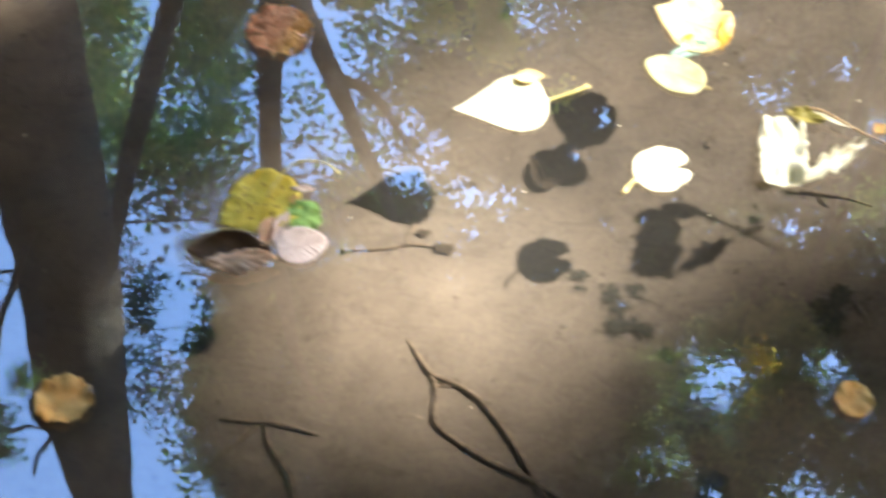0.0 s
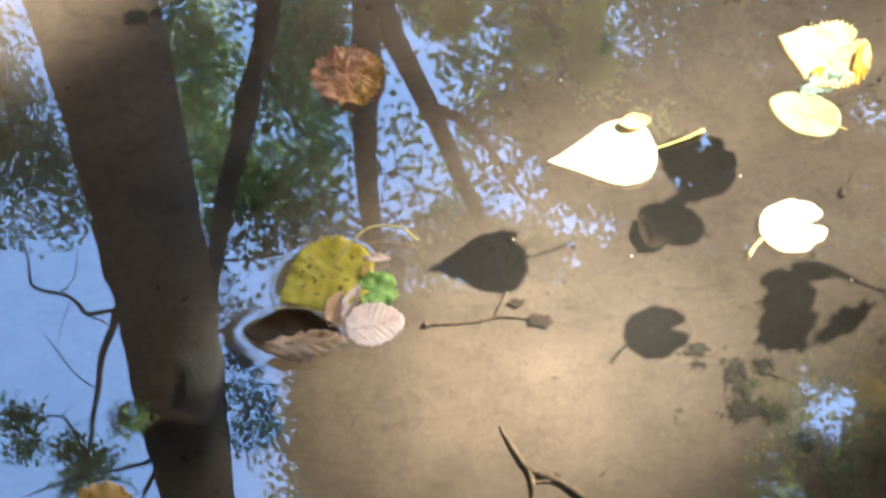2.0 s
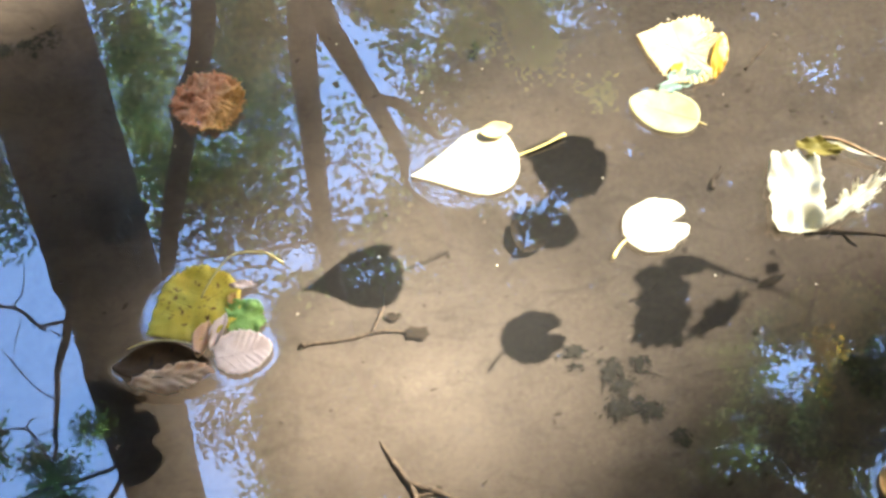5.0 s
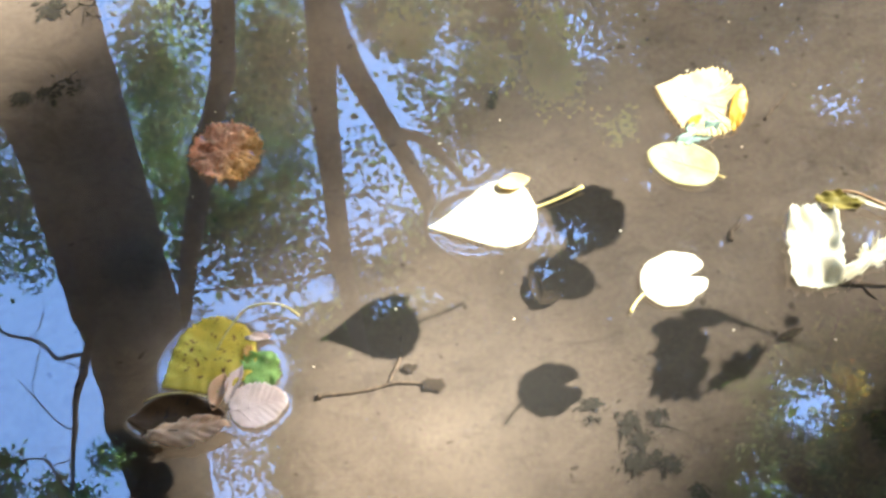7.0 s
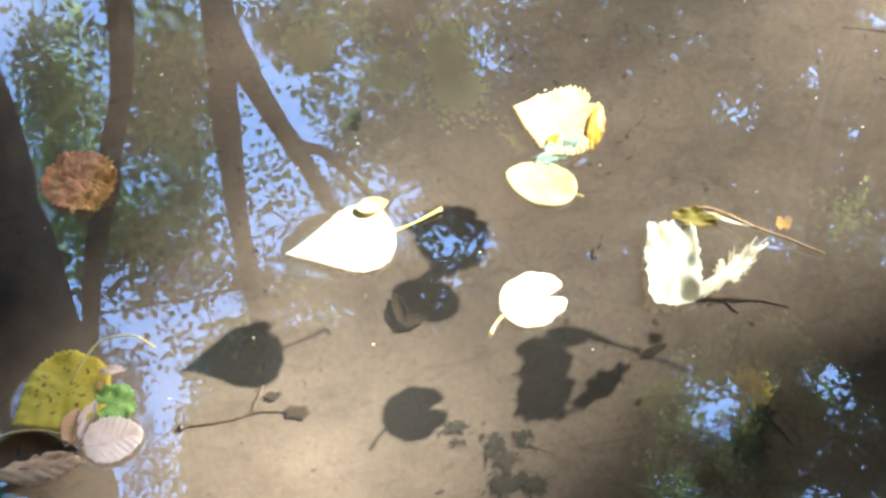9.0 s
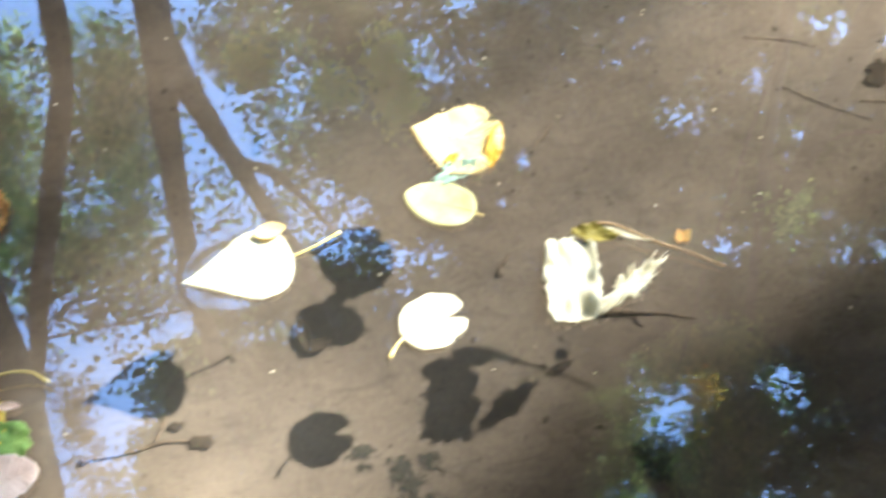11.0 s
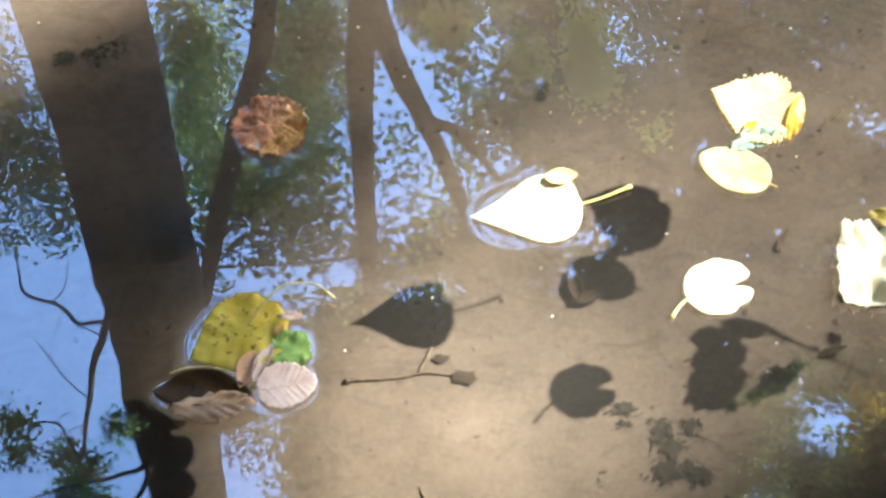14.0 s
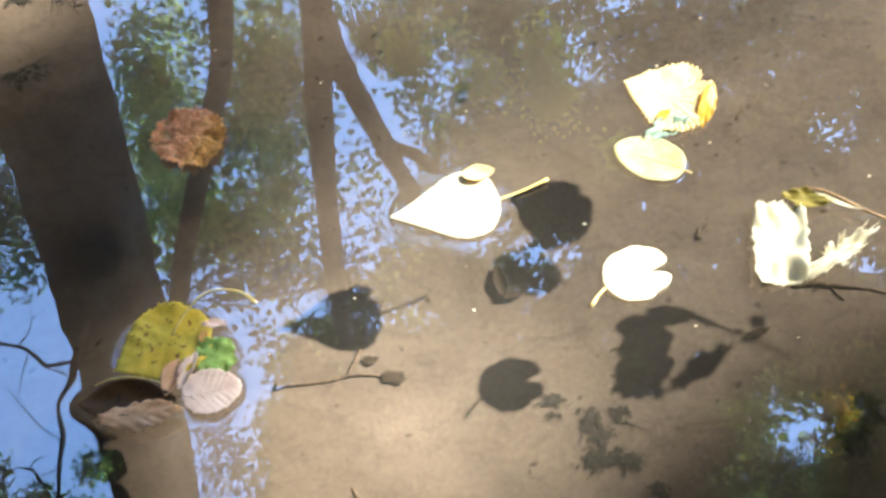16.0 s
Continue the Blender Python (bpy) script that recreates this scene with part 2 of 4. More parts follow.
def thing(name, at, label, category, group="", rot=0.0):
    ob = new(name)
    ob.empty_display_size = 0.02
    ob.matrix_world = pose(*at, 0, 0, rot)
    return tagged(ob, label, category, group)


def spline(points, per=6):
    """Catmull-Rom through rows of numbers."""
    p = np.array(points, float)
    p = np.vstack([2 * p[0] - p[1], p, 2 * p[-1] - p[-2]])
    out = []
    for i in range(1, len(p) - 2):
        for s in np.linspace(0, 1, per, endpoint=False):
            a, b, c, d = p[i - 1 : i + 3]
            out.append(0.5 * (2 * b + (c - a) * s + (2 * a - 5 * b + 4 * c - d) * s**2 + (3 * b - a - 3 * c + d) * s**3))
    return np.array(out + [p[-2]])


def tube(rows, sides=8, per=6, rough=0.0, seed=0):
    """A closed, tapering tube along rows of (x, y, z, radius), its wall uneven by rough of its radius."""
    path = spline(rows, per)
    rng = np.random.default_rng(seed)
    verts, faces = [], []
    ref = np.array((0.3, 0.9, 0.2))
    n = len(path)
    for i, (x, y, z, r) in enumerate(path):
        d = path[min(i + 1, n - 1), :3] - path[max(i - 1, 0), :3]
        d /= np.linalg.norm(d) + 1e-9
        u = np.cross(d, ref)
        if np.linalg.norm(u) < 0.1:
            u = np.cross(d, (1, 0, 0))
        u /= np.linalg.norm(u)
        v = np.cross(d, u)
        for k in range(sides):
            a = 2 * math.pi * k / sides
            rr = r * (1 + rough * rng.normal())
            verts.append(tuple(np.array((x, y, z)) + rr * (math.cos(a) * u + math.sin(a) * v)))
    for i in range(n - 1):
        for k in range(sides):
            a, b = i * sides + k, i * sides + (k + 1) % sides
            faces.append((a, b, b + sides, a + sides))
    faces.append(tuple(range(sides - 1, -1, -1)))
    faces.append(tuple(range((n - 1) * sides, n * sides)))
    return verts, faces


def joined(*meshes):
    verts, faces = [], []
    for v, f in meshes:
        k = len(verts)
        verts += list(v)
        faces += [tuple(i + k for i in face) for face in f]
    return verts, faces


# ---- the ground: stream bed and banks in one sheet ----
def ground_z(x, y):
    bed = -0.11
    far = np.clip((y - 1.5) / 2.2, 0, 1)
    near = np.clip((-0.35 - y) / 1.2, 0, 1)
    ease = lambda s: s * s * (3 - 2 * s)  # noqa: E731
    return bed + 0.6 * ease(far) + 0.5 * ease(near)


def relief(x, y):
    """The bed's own small hollows and ripples."""
    return 0.006 * noise.noise((x * 4, y * 5, 0.3)) + 0.003 * noise.noise((x * 14, y * 18, 1.7)) + 0.0012 * noise.noise((x * 45, y * 55, 4.1))


def axis(lo, hi, step, reach):
    mid = np.arange(lo, hi + step / 2, step)
    grow = [step]
    while sum(grow) < reach:
        grow.append(grow[-1] * 1.22)
    out = np.cumsum(grow)
    return np.concatenate([lo - out[::-1], mid, hi + out])


def build_ground():
    xs, ys = axis(-0.8, 1.1, 0.012, 900), axis(0.2, 1.3, 0.012, 900)
    gx, gy = np.meshgrid(xs, ys)
    gz = ground_z(gx, gy)
    verts = []
    for x, y, z in zip(gx.ravel(), gy.ravel(), gz.ravel()):
        if abs(x) < 3 and -1 < y < 3:
            z += relief(x, y)
        elif abs(x) < 60 and abs(y) < 60:
            z += 0.12 * noise.noise((x * 0.5, y * 0.5, 2.0)) * min(1.0, max(0.0, (z + 0.05) * 3))
        verts.append((x, y, z))
    w = len(xs)
    faces = [(j * w + i, j * w + i + 1, (j + 1) * w + i + 1, (j + 1) * w + i) for j in range(len(ys) - 1) for i in range(w - 1)]
    g = smooth(part("ground", (verts, faces), GROUND))
    tagged(g, "brown silty sand stream bed with leaf litter banks", "ground", kind="structure")


def build_water():
    """The water's face, drawn down or up by a millimetre or two where leaves touch it."""
    xs, ys = axis(-0.5, 0.72, 0.0034, 110), axis(0.26, 0.94, 0.0034, 2.2)
    ys = ys[(ys > -1.6) & (ys < 2.7)]
    gx, gy = np.meshgrid(xs, ys)
    gz = np.zeros_like(gx)
    for x, y, tip, length, width, pull in FLOATING:
        c, q = math.cos(radians(tip)), math.sin(radians(tip))
        u, v = (gx - x) * c + (gy - y) * q, (gy - y) * c - (gx - x) * q
        out = (np.sqrt((u / (length * 0.5)) ** 2 + (v / (width * 0.5)) ** 2 + 1e-9) - 1) * min(length, width) * 0.5
        gz += pull * np.exp(-np.maximum(out, -0.002) / 0.0026) * (out < 0.06)
    w = len(xs)
    verts = np.stack([gx.ravel(), gy.ravel(), np.clip(gz, -0.0016, 0.0016).ravel()], 1).tolist()
    faces = [(j * w + i, j * w + i + 1, (j + 1) * w + i + 1, (j + 1) * w + i) for j in range(len(ys) - 1) for i in range(w - 1)]
    water = smooth(part("water", (verts, faces), WATER))
    water.visible_shadow = False
    tagged(water, "still clear brown stream water mirroring trees and sky", "water", kind="structure")


build_ground()


# ---- trees, seen in the mirror of the water, and unseen ones added to shade it ----
# where the canopy lets clear sky show: eastward and northward slope seen from the stream, and width
UNDER = np.array((-0, -0.01, -1.08))
# the gaps at 0.555 and 0.42 are added to let sun onto yellow sprays
SKY_GAPS = [(-0.165, 0.537, 0.0208), (-0.127, 0.547, 0.0244), (-0.097, 0.547, 0.0147), (-0.059, 0.623, 0.0208), (-0.052, 0.582, 0.0147), (-0.055, 0.707, 0.0208), (-0.025, 0.704, 0.0159), (0.555, 0.455, 0.03), (0.42, 0.66, 0.018), (0.322, 0.691, 0.0185), (0.188, 0.663, 0.0145), (0.237, 0.591, 0.0072), (0.077, 0.587, 0.025), (0.276, 0.439, 0.017), (0.349, 0.452, 0.009), (0.33, 0.565, 0.0118), (0.162, 0.833, 0.0154), (0.025, 0.65, 0.0227), (0.485, 0.764, 0.0181), (0.541, 0.776, 0.0163), (0.516, 0.747, 0.0109), (0.456, 0.542, 0.01), (0.251, 0.345, 0.014), (0.261, 0.419, 0.0118), (0.162, 0.628, 0.01), (0.105, 0.584, 0.014), (0.035, 0.605, 0.02), (0.055, 0.635, 0.016), (0.122, 0.797, 0.009), (0.395, 0.719, 0.009), (0.494, 0.557, 0.009), (0.08, 0.554, 0.009), (0.46, 0.774, 0.009), (0.485, 0.761, 0.007), (0.547, 0.772, 0.009), (0.584, 0.723, 0.012), (0.615, 0.763, 0.008), (0.577, 0.739, 0.007), (0.463, 0.793, 0.006), (0.581, 0.704, 0.007)]
# and the pinholes that any crown has
PINHOLES = np.random.default_rng(77)
SKY_GAPS += [(PINHOLES.uniform(0.0, 0.6), PINHOLES.uniform(0.53, 0.86), PINHOLES.uniform(0.002, 0.0055)) for _ in range(110)]


def leaf_cloud(caps, size, seed):
    """Many small pointed leaves, in uneven bunches along capsules (ax, ay, az, bx, by, bz, radius, leaves)."""
    rng = np.random.default_rng(seed)
    verts, faces = [], []
    carved = size > 0.061
    fine = size < 0.1
    small = 0.05 < size < 0.07
    more = 1.65 if small else 0.7 if fine else 2.1 if size < 0.2 else 1.3
    size *= 0.68 if small else 1.0 if fine else 0.78 if size < 0.2 else 1.0
    for ax, ay, az, bx, by, bz, rad, count in caps:
        count = int(count * more)
        a, b = np.array((ax, ay, az)), np.array((bx, by, bz))
        bunches = max(4, int(count / 14))
        mids = a + (b - a) * rng.random((bunches, 1))
        off = rng.normal(size=(bunches, 3))
        off *= (rad * rng.random((bunches, 1)) ** 0.45) / np.linalg.norm(off, axis=1, keepdims=True)
        mids = mids + off
        spread = size * 1.5
        pts = mids[rng.integers(0, bunches, count)] + rng.normal(size=(count, 3)) * spread
        slope = (pts - UNDER)[:, :2] / np.maximum((pts - UNDER)[:, 2:], 0.1)
        for gx, gy, gr in SKY_GAPS if carved else ():
            away = np.hypot(slope[:, 0] - gx, slope[:, 1] - gy) / gr
            pts = pts[away > rng.uniform(0.1, 1.8, len(pts))]
            slope = (pts - UNDER)[:, :2] / np.maximum((pts - UNDER)[:, 2:], 0.1)
        count = len(pts)
        d = rng.normal(size=(count, 3)) + (0, 0, -0.5)
        d /= np.linalg.norm(d, axis=1, keepdims=True)
        s = np.cross(d, rng.normal(size=(count, 3)))
        s /= np.linalg.norm(s, axis=1, keepdims=True)
        nrm = np.cross(d, s)
        ln = size * rng.uniform(0.7, 1.3, (count, 1))
        for p, dd, ss, nn, l in zip(pts, d, s, nrm, ln[:, 0]):
            k = len(verts)
            w, up = l * 0.4, nn * l * 0.1
            if not fine:
                verts += [p, p + dd * l * 0.45 + ss * w * 1.1 + up, p + dd * l, p + dd * l * 0.45 - ss * w * 1.1 + up]
                faces += [(k, k + 1, k + 2), (k, k + 2, k + 3)]
                continue
            verts += [p, p + dd * l * 0.22 + ss * w * 0.85 + up, p + dd * l * 0.62 + ss * w * 0.9 + up, p + dd * l, p + dd * l * 0.62 - ss * w * 0.9 + up, p + dd * l * 0.22 - ss * w * 0.85 + up]
            faces += [(k, k + 1, k + 2, k + 3), (k, k + 3, k + 4, k + 5)]
    return np.array(verts), faces


class Tree:
    """A tree of one trunk, limbs with their twigs, and crowns of leaves. Rows are (x, y, z, radius)."""

    def __init__(self, name, label, bark, *trunk, sides=14, join=True):
        x, y, _, radius = trunk[0]
        z = float(ground_z(np.array(x), np.array(y)))
        self.thing = thing(name, (x, y, z), label, "tree", "trees on the bank")
        self.shift, self.bark, self.join, self.trunk = np.array((x, y, z, 0)), bark, join, trunk
        self.grown, self.count = [], 2
        rows = [(x, y, z - 0.15, radius * 1.25)] + list(trunk[1:])
        smooth(part("trunk", tube(self.local(rows), sides, 8, 0.025, 1), bark, self.thing))

    def local(self, rows):
        return [tuple(np.array(r) - self.shift) for r in rows]

    def limb(self, *rows):
        """A limb; a thin one is a twig on the limb that it starts from."""
        thin = max(row[3] for row in rows) < 0.0125
        start = np.array(rows[0][:3])
        bearer = min(self.grown, key=lambda g: np.linalg.norm(g[1] - start, axis=1).min())[0] if thin and self.grown else self.thing
        ob = smooth(part("twig" if thin else "limb", tube(self.local(rows), 7, 6, 0.04, self.count), self.bark, bearer))
        self.count += 1
        if not thin:
            self.grown.append((ob, spline(rows, 6)[:, :3]))

    def crown(self, size, material, seed, *caps):
        v, f = leaf_cloud(caps, size, seed)
        part("crown", ((v - self.shift[:3]).tolist(), f), material, self.thing)
        rng = np.random.default_rng(seed + 50)
        anchors = spline(self.trunk, 6)[:, :3]
        for ax, ay, az, bx, by, bz, rad, count in caps if self.join else ():
            if rad < 0.6:
                continue
            mid = np.array((ax + bx, ay + by, az + bz)) / 2
            below = anchors[anchors[:, 2] < mid[2] + 0.5]
            start = below[np.argmin(np.linalg.norm(below - mid, axis=1))]
            kink = (start + mid) / 2 + rng.normal(size=3) * 0.12 + (0, 0, 0.15)
            smooth(part("limb", tube(self.local([(*start, 0.022), (*kink, 0.016), (*mid, 0.008)]), 6, 5, 0.05, seed), self.bark, self.thing))


def build_trees():
    t = Tree("broad_tree", "tall tree with broad dark trunk and bare lower branches", BARK_DARK, (-1.7, 4.5, 0.3, 0.42), (-1.8, 4.5, 2.5, 0.34), (-1.88, 4.5, 5.0, 0.31), (-1.99, 4.5, 6.8, 0.32), (-2.06, 4.5, 7.9, 0.33), (-2.27, 4.5, 10.0, 0.335), (-2.5, 4.5, 13.5, 0.24), (-2.6, 4.6, 17, 0.08), sides=24, join=False)
    t.limb((-2.0, 4.35, 6.6, 0.034), (-2.14, 4.0, 6.83, 0.026), (-2.22, 4.0, 7.1, 0.026), (-2.37, 4.0, 7.51, 0.023), (-2.48, 4.0, 7.95, 0.02), (-2.61, 4.0, 8.42, 0.016), (-2.74, 4.0, 8.94, 0.014), (-2.85, 4.0, 9.22, 0.008))
    t.limb((-2.14, 4.0, 6.85, 0.015), (-2.22, 4.0, 6.86, 0.014), (-2.33, 4.0, 6.89, 0.014), (-2.37, 4.0, 6.71, 0.012), (-2.42, 4.0, 6.63, 0.011), (-2.51, 4.0, 6.59, 0.011), (-2.56, 4.0, 6.5, 0.009), (-2.52, 4.0, 6.27, 0.006), (-2.49, 4.0, 6.05, 0.004))
    t.limb((-2.1, 4.4, 8.9, 0.022), (-2.32, 4.0, 9.14, 0.018), (-2.54, 4.0, 9.37, 0.017), (-2.74, 4.0, 9.51, 0.015), (-2.98, 4.0, 9.63, 0.012), (-3.24, 4.0, 9.81, 0.01), (-3.47, 4.0, 10.03, 0.006))
    t.limb((-2.2, 4.4, 9.2, 0.026), (-2.4, 4.0, 9.57, 0.022), (-2.58, 4.0, 10.0, 0.018), (-2.7, 4.0, 10.46, 0.012))
    t.limb((-2.8, 4.0, 9.1, 0.011), (-2.8, 4.0, 8.62, 0.01), (-2.82, 4.0, 8.44, 0.009), (-2.98, 4.0, 8.44, 0.006), (-3.18, 4.0, 8.62, 0.003))
    t.limb((-2.5, 4.0, 8.0, 0.006), (-2.58, 4.0, 7.77, 0.005), (-2.62, 4.0, 7.38, 0.004), (-2.65, 4.0, 7.12, 0.002))
    t.limb((-2.43, 4.0, 6.62, 0.005), (-2.31, 4.0, 6.44, 0.004), (-2.22, 4.0, 6.14, 0.002))
    t.limb((-2.39, 4.0, 6.72, 0.004), (-2.53, 4.0, 7.1, 0.003), (-2.66, 4.0, 7.55, 0.002))
    t.limb((-2.22, 4.0, 7.1, 0.006), (-2.27, 4.0, 6.98, 0.005), (-2.34, 4.0, 6.93, 0.004))
    t.limb((-2.82, 4.0, 8.44, 0.006), (-2.75, 4.0, 8.3, 0.005), (-2.67, 4.0, 8.25, 0.003))
    t.limb((-2.63, 4.0, 8.47, 0.006), (-2.73, 4.0, 8.54, 0.005), (-2.81, 4.0, 8.6, 0.004))
    t.crown(0.06, GREEN, 11, (-3.93, 7.15, 8.31, -3.66, 6.02, 9.03, 0.5, 3900), (-3.11, 6.1, 7.98, -2.98, 5.45, 8.35, 0.24, 750))
    t.crown(0.034, BRIGHTENED_GREEN, 12, (-3.2, 4.05, 8.4, -3.05, 3.95, 8.5, 0.1, 620), (-3.27, 4.0, 8.95, -3.17, 4.0, 9.05, 0.085, 450), (-2.95, 4.0, 8.95, -2.86, 4.0, 9.05, 0.08, 420), (-2.85, 4.0, 9.2, -2.74, 4.0, 9.35, 0.11, 700), (-2.41, 4.05, 8.45, -2.37, 4.0, 8.6, 0.085, 480), (-3.1, 4.0, 9.7, -2.92, 4.0, 9.8, 0.12, 800), (-2.85, 4.0, 9.82, -2.75, 4.0, 9.92, 0.08, 380))
    t = Tree("slender_tree", "slender upright brown trunk with dense small-leaved green crown", BARK_BROWN, (-1.0, 6.5, 0.5, 0.16), (-1.2, 6.5, 3.5, 0.11), (-1.38, 6.5, 6.7, 0.085), (-1.73, 6.5, 8.3, 0.088), (-2.03, 6.5, 9.45, 0.088), (-2.28, 6.5, 10.5, 0.08), (-2.8, 6.6, 13, 0.05))
    t.crown(0.062, GREEN, 21, (-2.84, 10.31, 11.39, -2.98, 8.25, 12.64, 0.5, 4600), (-1.76, 10.45, 11.46, -1.85, 9.18, 12.29, 0.46, 4000), (-2.71, 8.74, 12.42, -1.6, 8.28, 12.83, 0.46, 2900), (-1.68, 8.3, 9.63, -1.5, 8.3, 11.94, 0.28, 1500), (-2.59, 8.3, 9.22, -2.68, 8.3, 11.38, 0.25, 1300), (-1.39, 8.3, 9.34, -1.24, 8.3, 10.19, 0.2, 450))
    t.crown(0.08, DARK_GREEN, 23, (-2.26, 6.94, 11.17, -1.41, 6.89, 11.30, 0.30, 330), (-2.05, 6.52, 11.40, -1.41, 6.65, 11.42, 0.24, 200), (-2.62, 7.14, 11.00, -2.15, 6.99, 11.16, 0.21, 170), (-0.99, 7.24, 11.16, -0.72, 6.96, 11.32, 0.24, 170), (-0.77, 7.16, 11.22, -0.46, 6.96, 11.34, 0.21, 130))
    t.crown(0.064, DARK_GREEN, 22, (-2.04, 8.01, 12.92, -1.38, 8.01, 12.99, 0.43, 1300), (-2.41, 7.05, 12.22, -2.11, 5.49, 12.91, 0.26, 1200))
    t = Tree("forked_tree", "brown tree forking into two stems under a thick crown", BARK_BROWN, (-0.6, 6.5, 0.5, 0.22), (-0.65, 6.5, 3.5, 0.15), (-0.74, 6.5, 6.74, 0.115), (-0.825, 6.5, 8.05, 0.1), (-0.88, 6.5, 10.2, 0.085), (-0.8, 6.5, 13.0, 0.07), (-0.6, 6.6, 15.0, 0.03))
    t.limb((-0.73, 6.5, 6.7, 0.1), (-0.65, 6.5, 7.15, 0.095), (-0.51, 6.5, 7.74, 0.085), (-0.37, 6.5, 8.26, 0.082), (-0.25, 6.5, 8.72, 0.07), (-0.11, 6.5, 9.29, 0.065), (0.08, 6.5, 10.02, 0.055), (0.23, 6.5, 10.72, 0.045), (0.4, 6.6, 12.0, 0.03))
    t.limb((-0.4, 6.5, 8.2, 0.05), (-0.27, 6.5, 8.36, 0.05), (-0.1, 6.48, 8.45, 0.045), (0.1, 6.4, 8.7, 0.03), (0.4, 6.3, 9.3, 0.012))
    t.limb((-0.83, 6.35, 8.98, 0.009), (-0.79, 6.3, 8.95, 0.009), (-0.6, 6.3, 8.91, 0.008), (-0.48, 6.3, 9.07, 0.008), (-0.42, 6.3, 9.27, 0.006), (-0.38, 6.3, 9.5, 0.004))
    t.limb((-0.83, 6.35, 9.4, 0.007), (-0.75, 6.3, 9.33, 0.006), (-0.61, 6.3, 9.27, 0.006), (-0.47, 6.3, 9.18, 0.005), (-0.39, 6.3, 9.07, 0.004))
    t.limb((-0.6, 6.3, 8.91, 0.005), (-0.66, 6.3, 9.0, 0.004), (-0.74, 6.3, 9.12, 0.003))
    t.limb((-1.14, 6.3, 10.16, 0.007), (-1.26, 6.3, 10.4, 0.006), (-1.26, 6.3, 10.77, 0.005), (-1.36, 6.3, 11.05, 0.003))
    t.limb((-0.94, 6.3, 10.1, 0.018), (-1.29, 6.3, 10.19, 0.015), (-1.59, 6.3, 10.25, 0.014), (-1.89, 6.3, 10.3, 0.012), (-2.17, 6.3, 10.35, 0.009))
    t.crown(0.064, DARK_GREEN, 31, (-0.76, 10.67, 12.0, -0.21, 10.45, 12.17, 0.32, 1870), (0.56, 10.72, 11.98, 0.99, 10.38, 12.19, 0.5, 4080), (-0.81, 8.92, 13.11, -0.71, 8.58, 13.3, 0.32, 374), (0.34, 9.03, 12.49, 0.75, 8.69, 12.67, 0.43, 1190), (-1.39, 7.73, 13.13, -0.02, 8.19, 12.96, 0.37, 2550))
    t.crown(0.078, GREEN, 34, (-2.61, 7.49, 11.05, -1.27, 7.57, 11.19, 0.5, 1500), (-2.18, 6.8, 11.47, -1.11, 6.85, 11.57, 0.27, 480), (-0.84, 7.87, 11.06, -0.35, 7.5, 11.28, 0.26, 340), (-0.73, 7.15, 11.45, -0.51, 7.16, 11.46, 0.18, 90))
    t.crown(0.075, GREEN, 35, (-2.72, 8.77, 9.41, -0.88, 8.82, 9.63, 0.26, 560), (-2.75, 8.49, 9.59, -0.9, 8.55, 9.82, 0.26, 520), (-2.77, 8.21, 9.77, -0.92, 8.27, 10.0, 0.26, 480), (-2.79, 7.93, 9.94, -0.94, 7.98, 10.18, 0.26, 420), (-2.8, 7.67, 10.1, -0.96, 7.71, 10.34, 0.26, 330), (-0.67, 8.22, 10.05, -0.63, 7.59, 10.42, 0.16, 150), (-0.38, 8.69, 9.75, 0.1, 7.97, 10.22, 0.3, 420), (-0.31, 8.86, 9.64, 0.29, 8.57, 9.83, 0.28, 330))
    t.crown(0.105, DARK_GREEN, 32, (-1.38, 6.81, 15.71, 2.99, 6.53, 15.62, 1.3, 19000), (-1.68, 6.1, 13.94, -1.1, 5.0, 13.94, 0.28, 1700), (-0.64, 7.92, 15.3, 2.42, 7.84, 15.18, 0.6, 6075), (-0.1, 8.84, 14.87, 3.48, 8.57, 14.66, 0.8, 9450), (-1.55, 7.85, 14.72, -0.49, 7.70, 14.85, 0.57, 4320), (-1.79, 6.98, 14.53, -1.30, 6.44, 14.79, 0.39, 2025))
    t.crown(0.06, YELLOW_GREEN, 33, (0.88, 7.75, 8.57, 0.98, 7.1, 8.75, 0.19, 900), (-0.26, 7.70, 8.62, -0.13, 7.62, 8.68, 0.14, 380), (0.3, 7.52, 8.7, 0.6, 7.35, 8.75, 0.16, 330), (0.9, 7.4, 8.7, 1.04, 7.1, 8.8, 0.12, 380), (-0.28, 7.67, 8.64, -0.12, 7.54, 8.73, 0.12, 90), (1.36, 7.52, 9.84, 1.66, 7.45, 9.85, 0.12, 90))
    t = Tree("spreading_tree", "large tree with thick dark green shading crown", BARK_DARK, (6.6, 9.5, 0.5, 0.34), (6.5, 9.5, 5, 0.28), (6.2, 9.3, 10, 0.2), (5.8, 9.0, 14, 0.1), (5.6, 9, 16, 0.04))
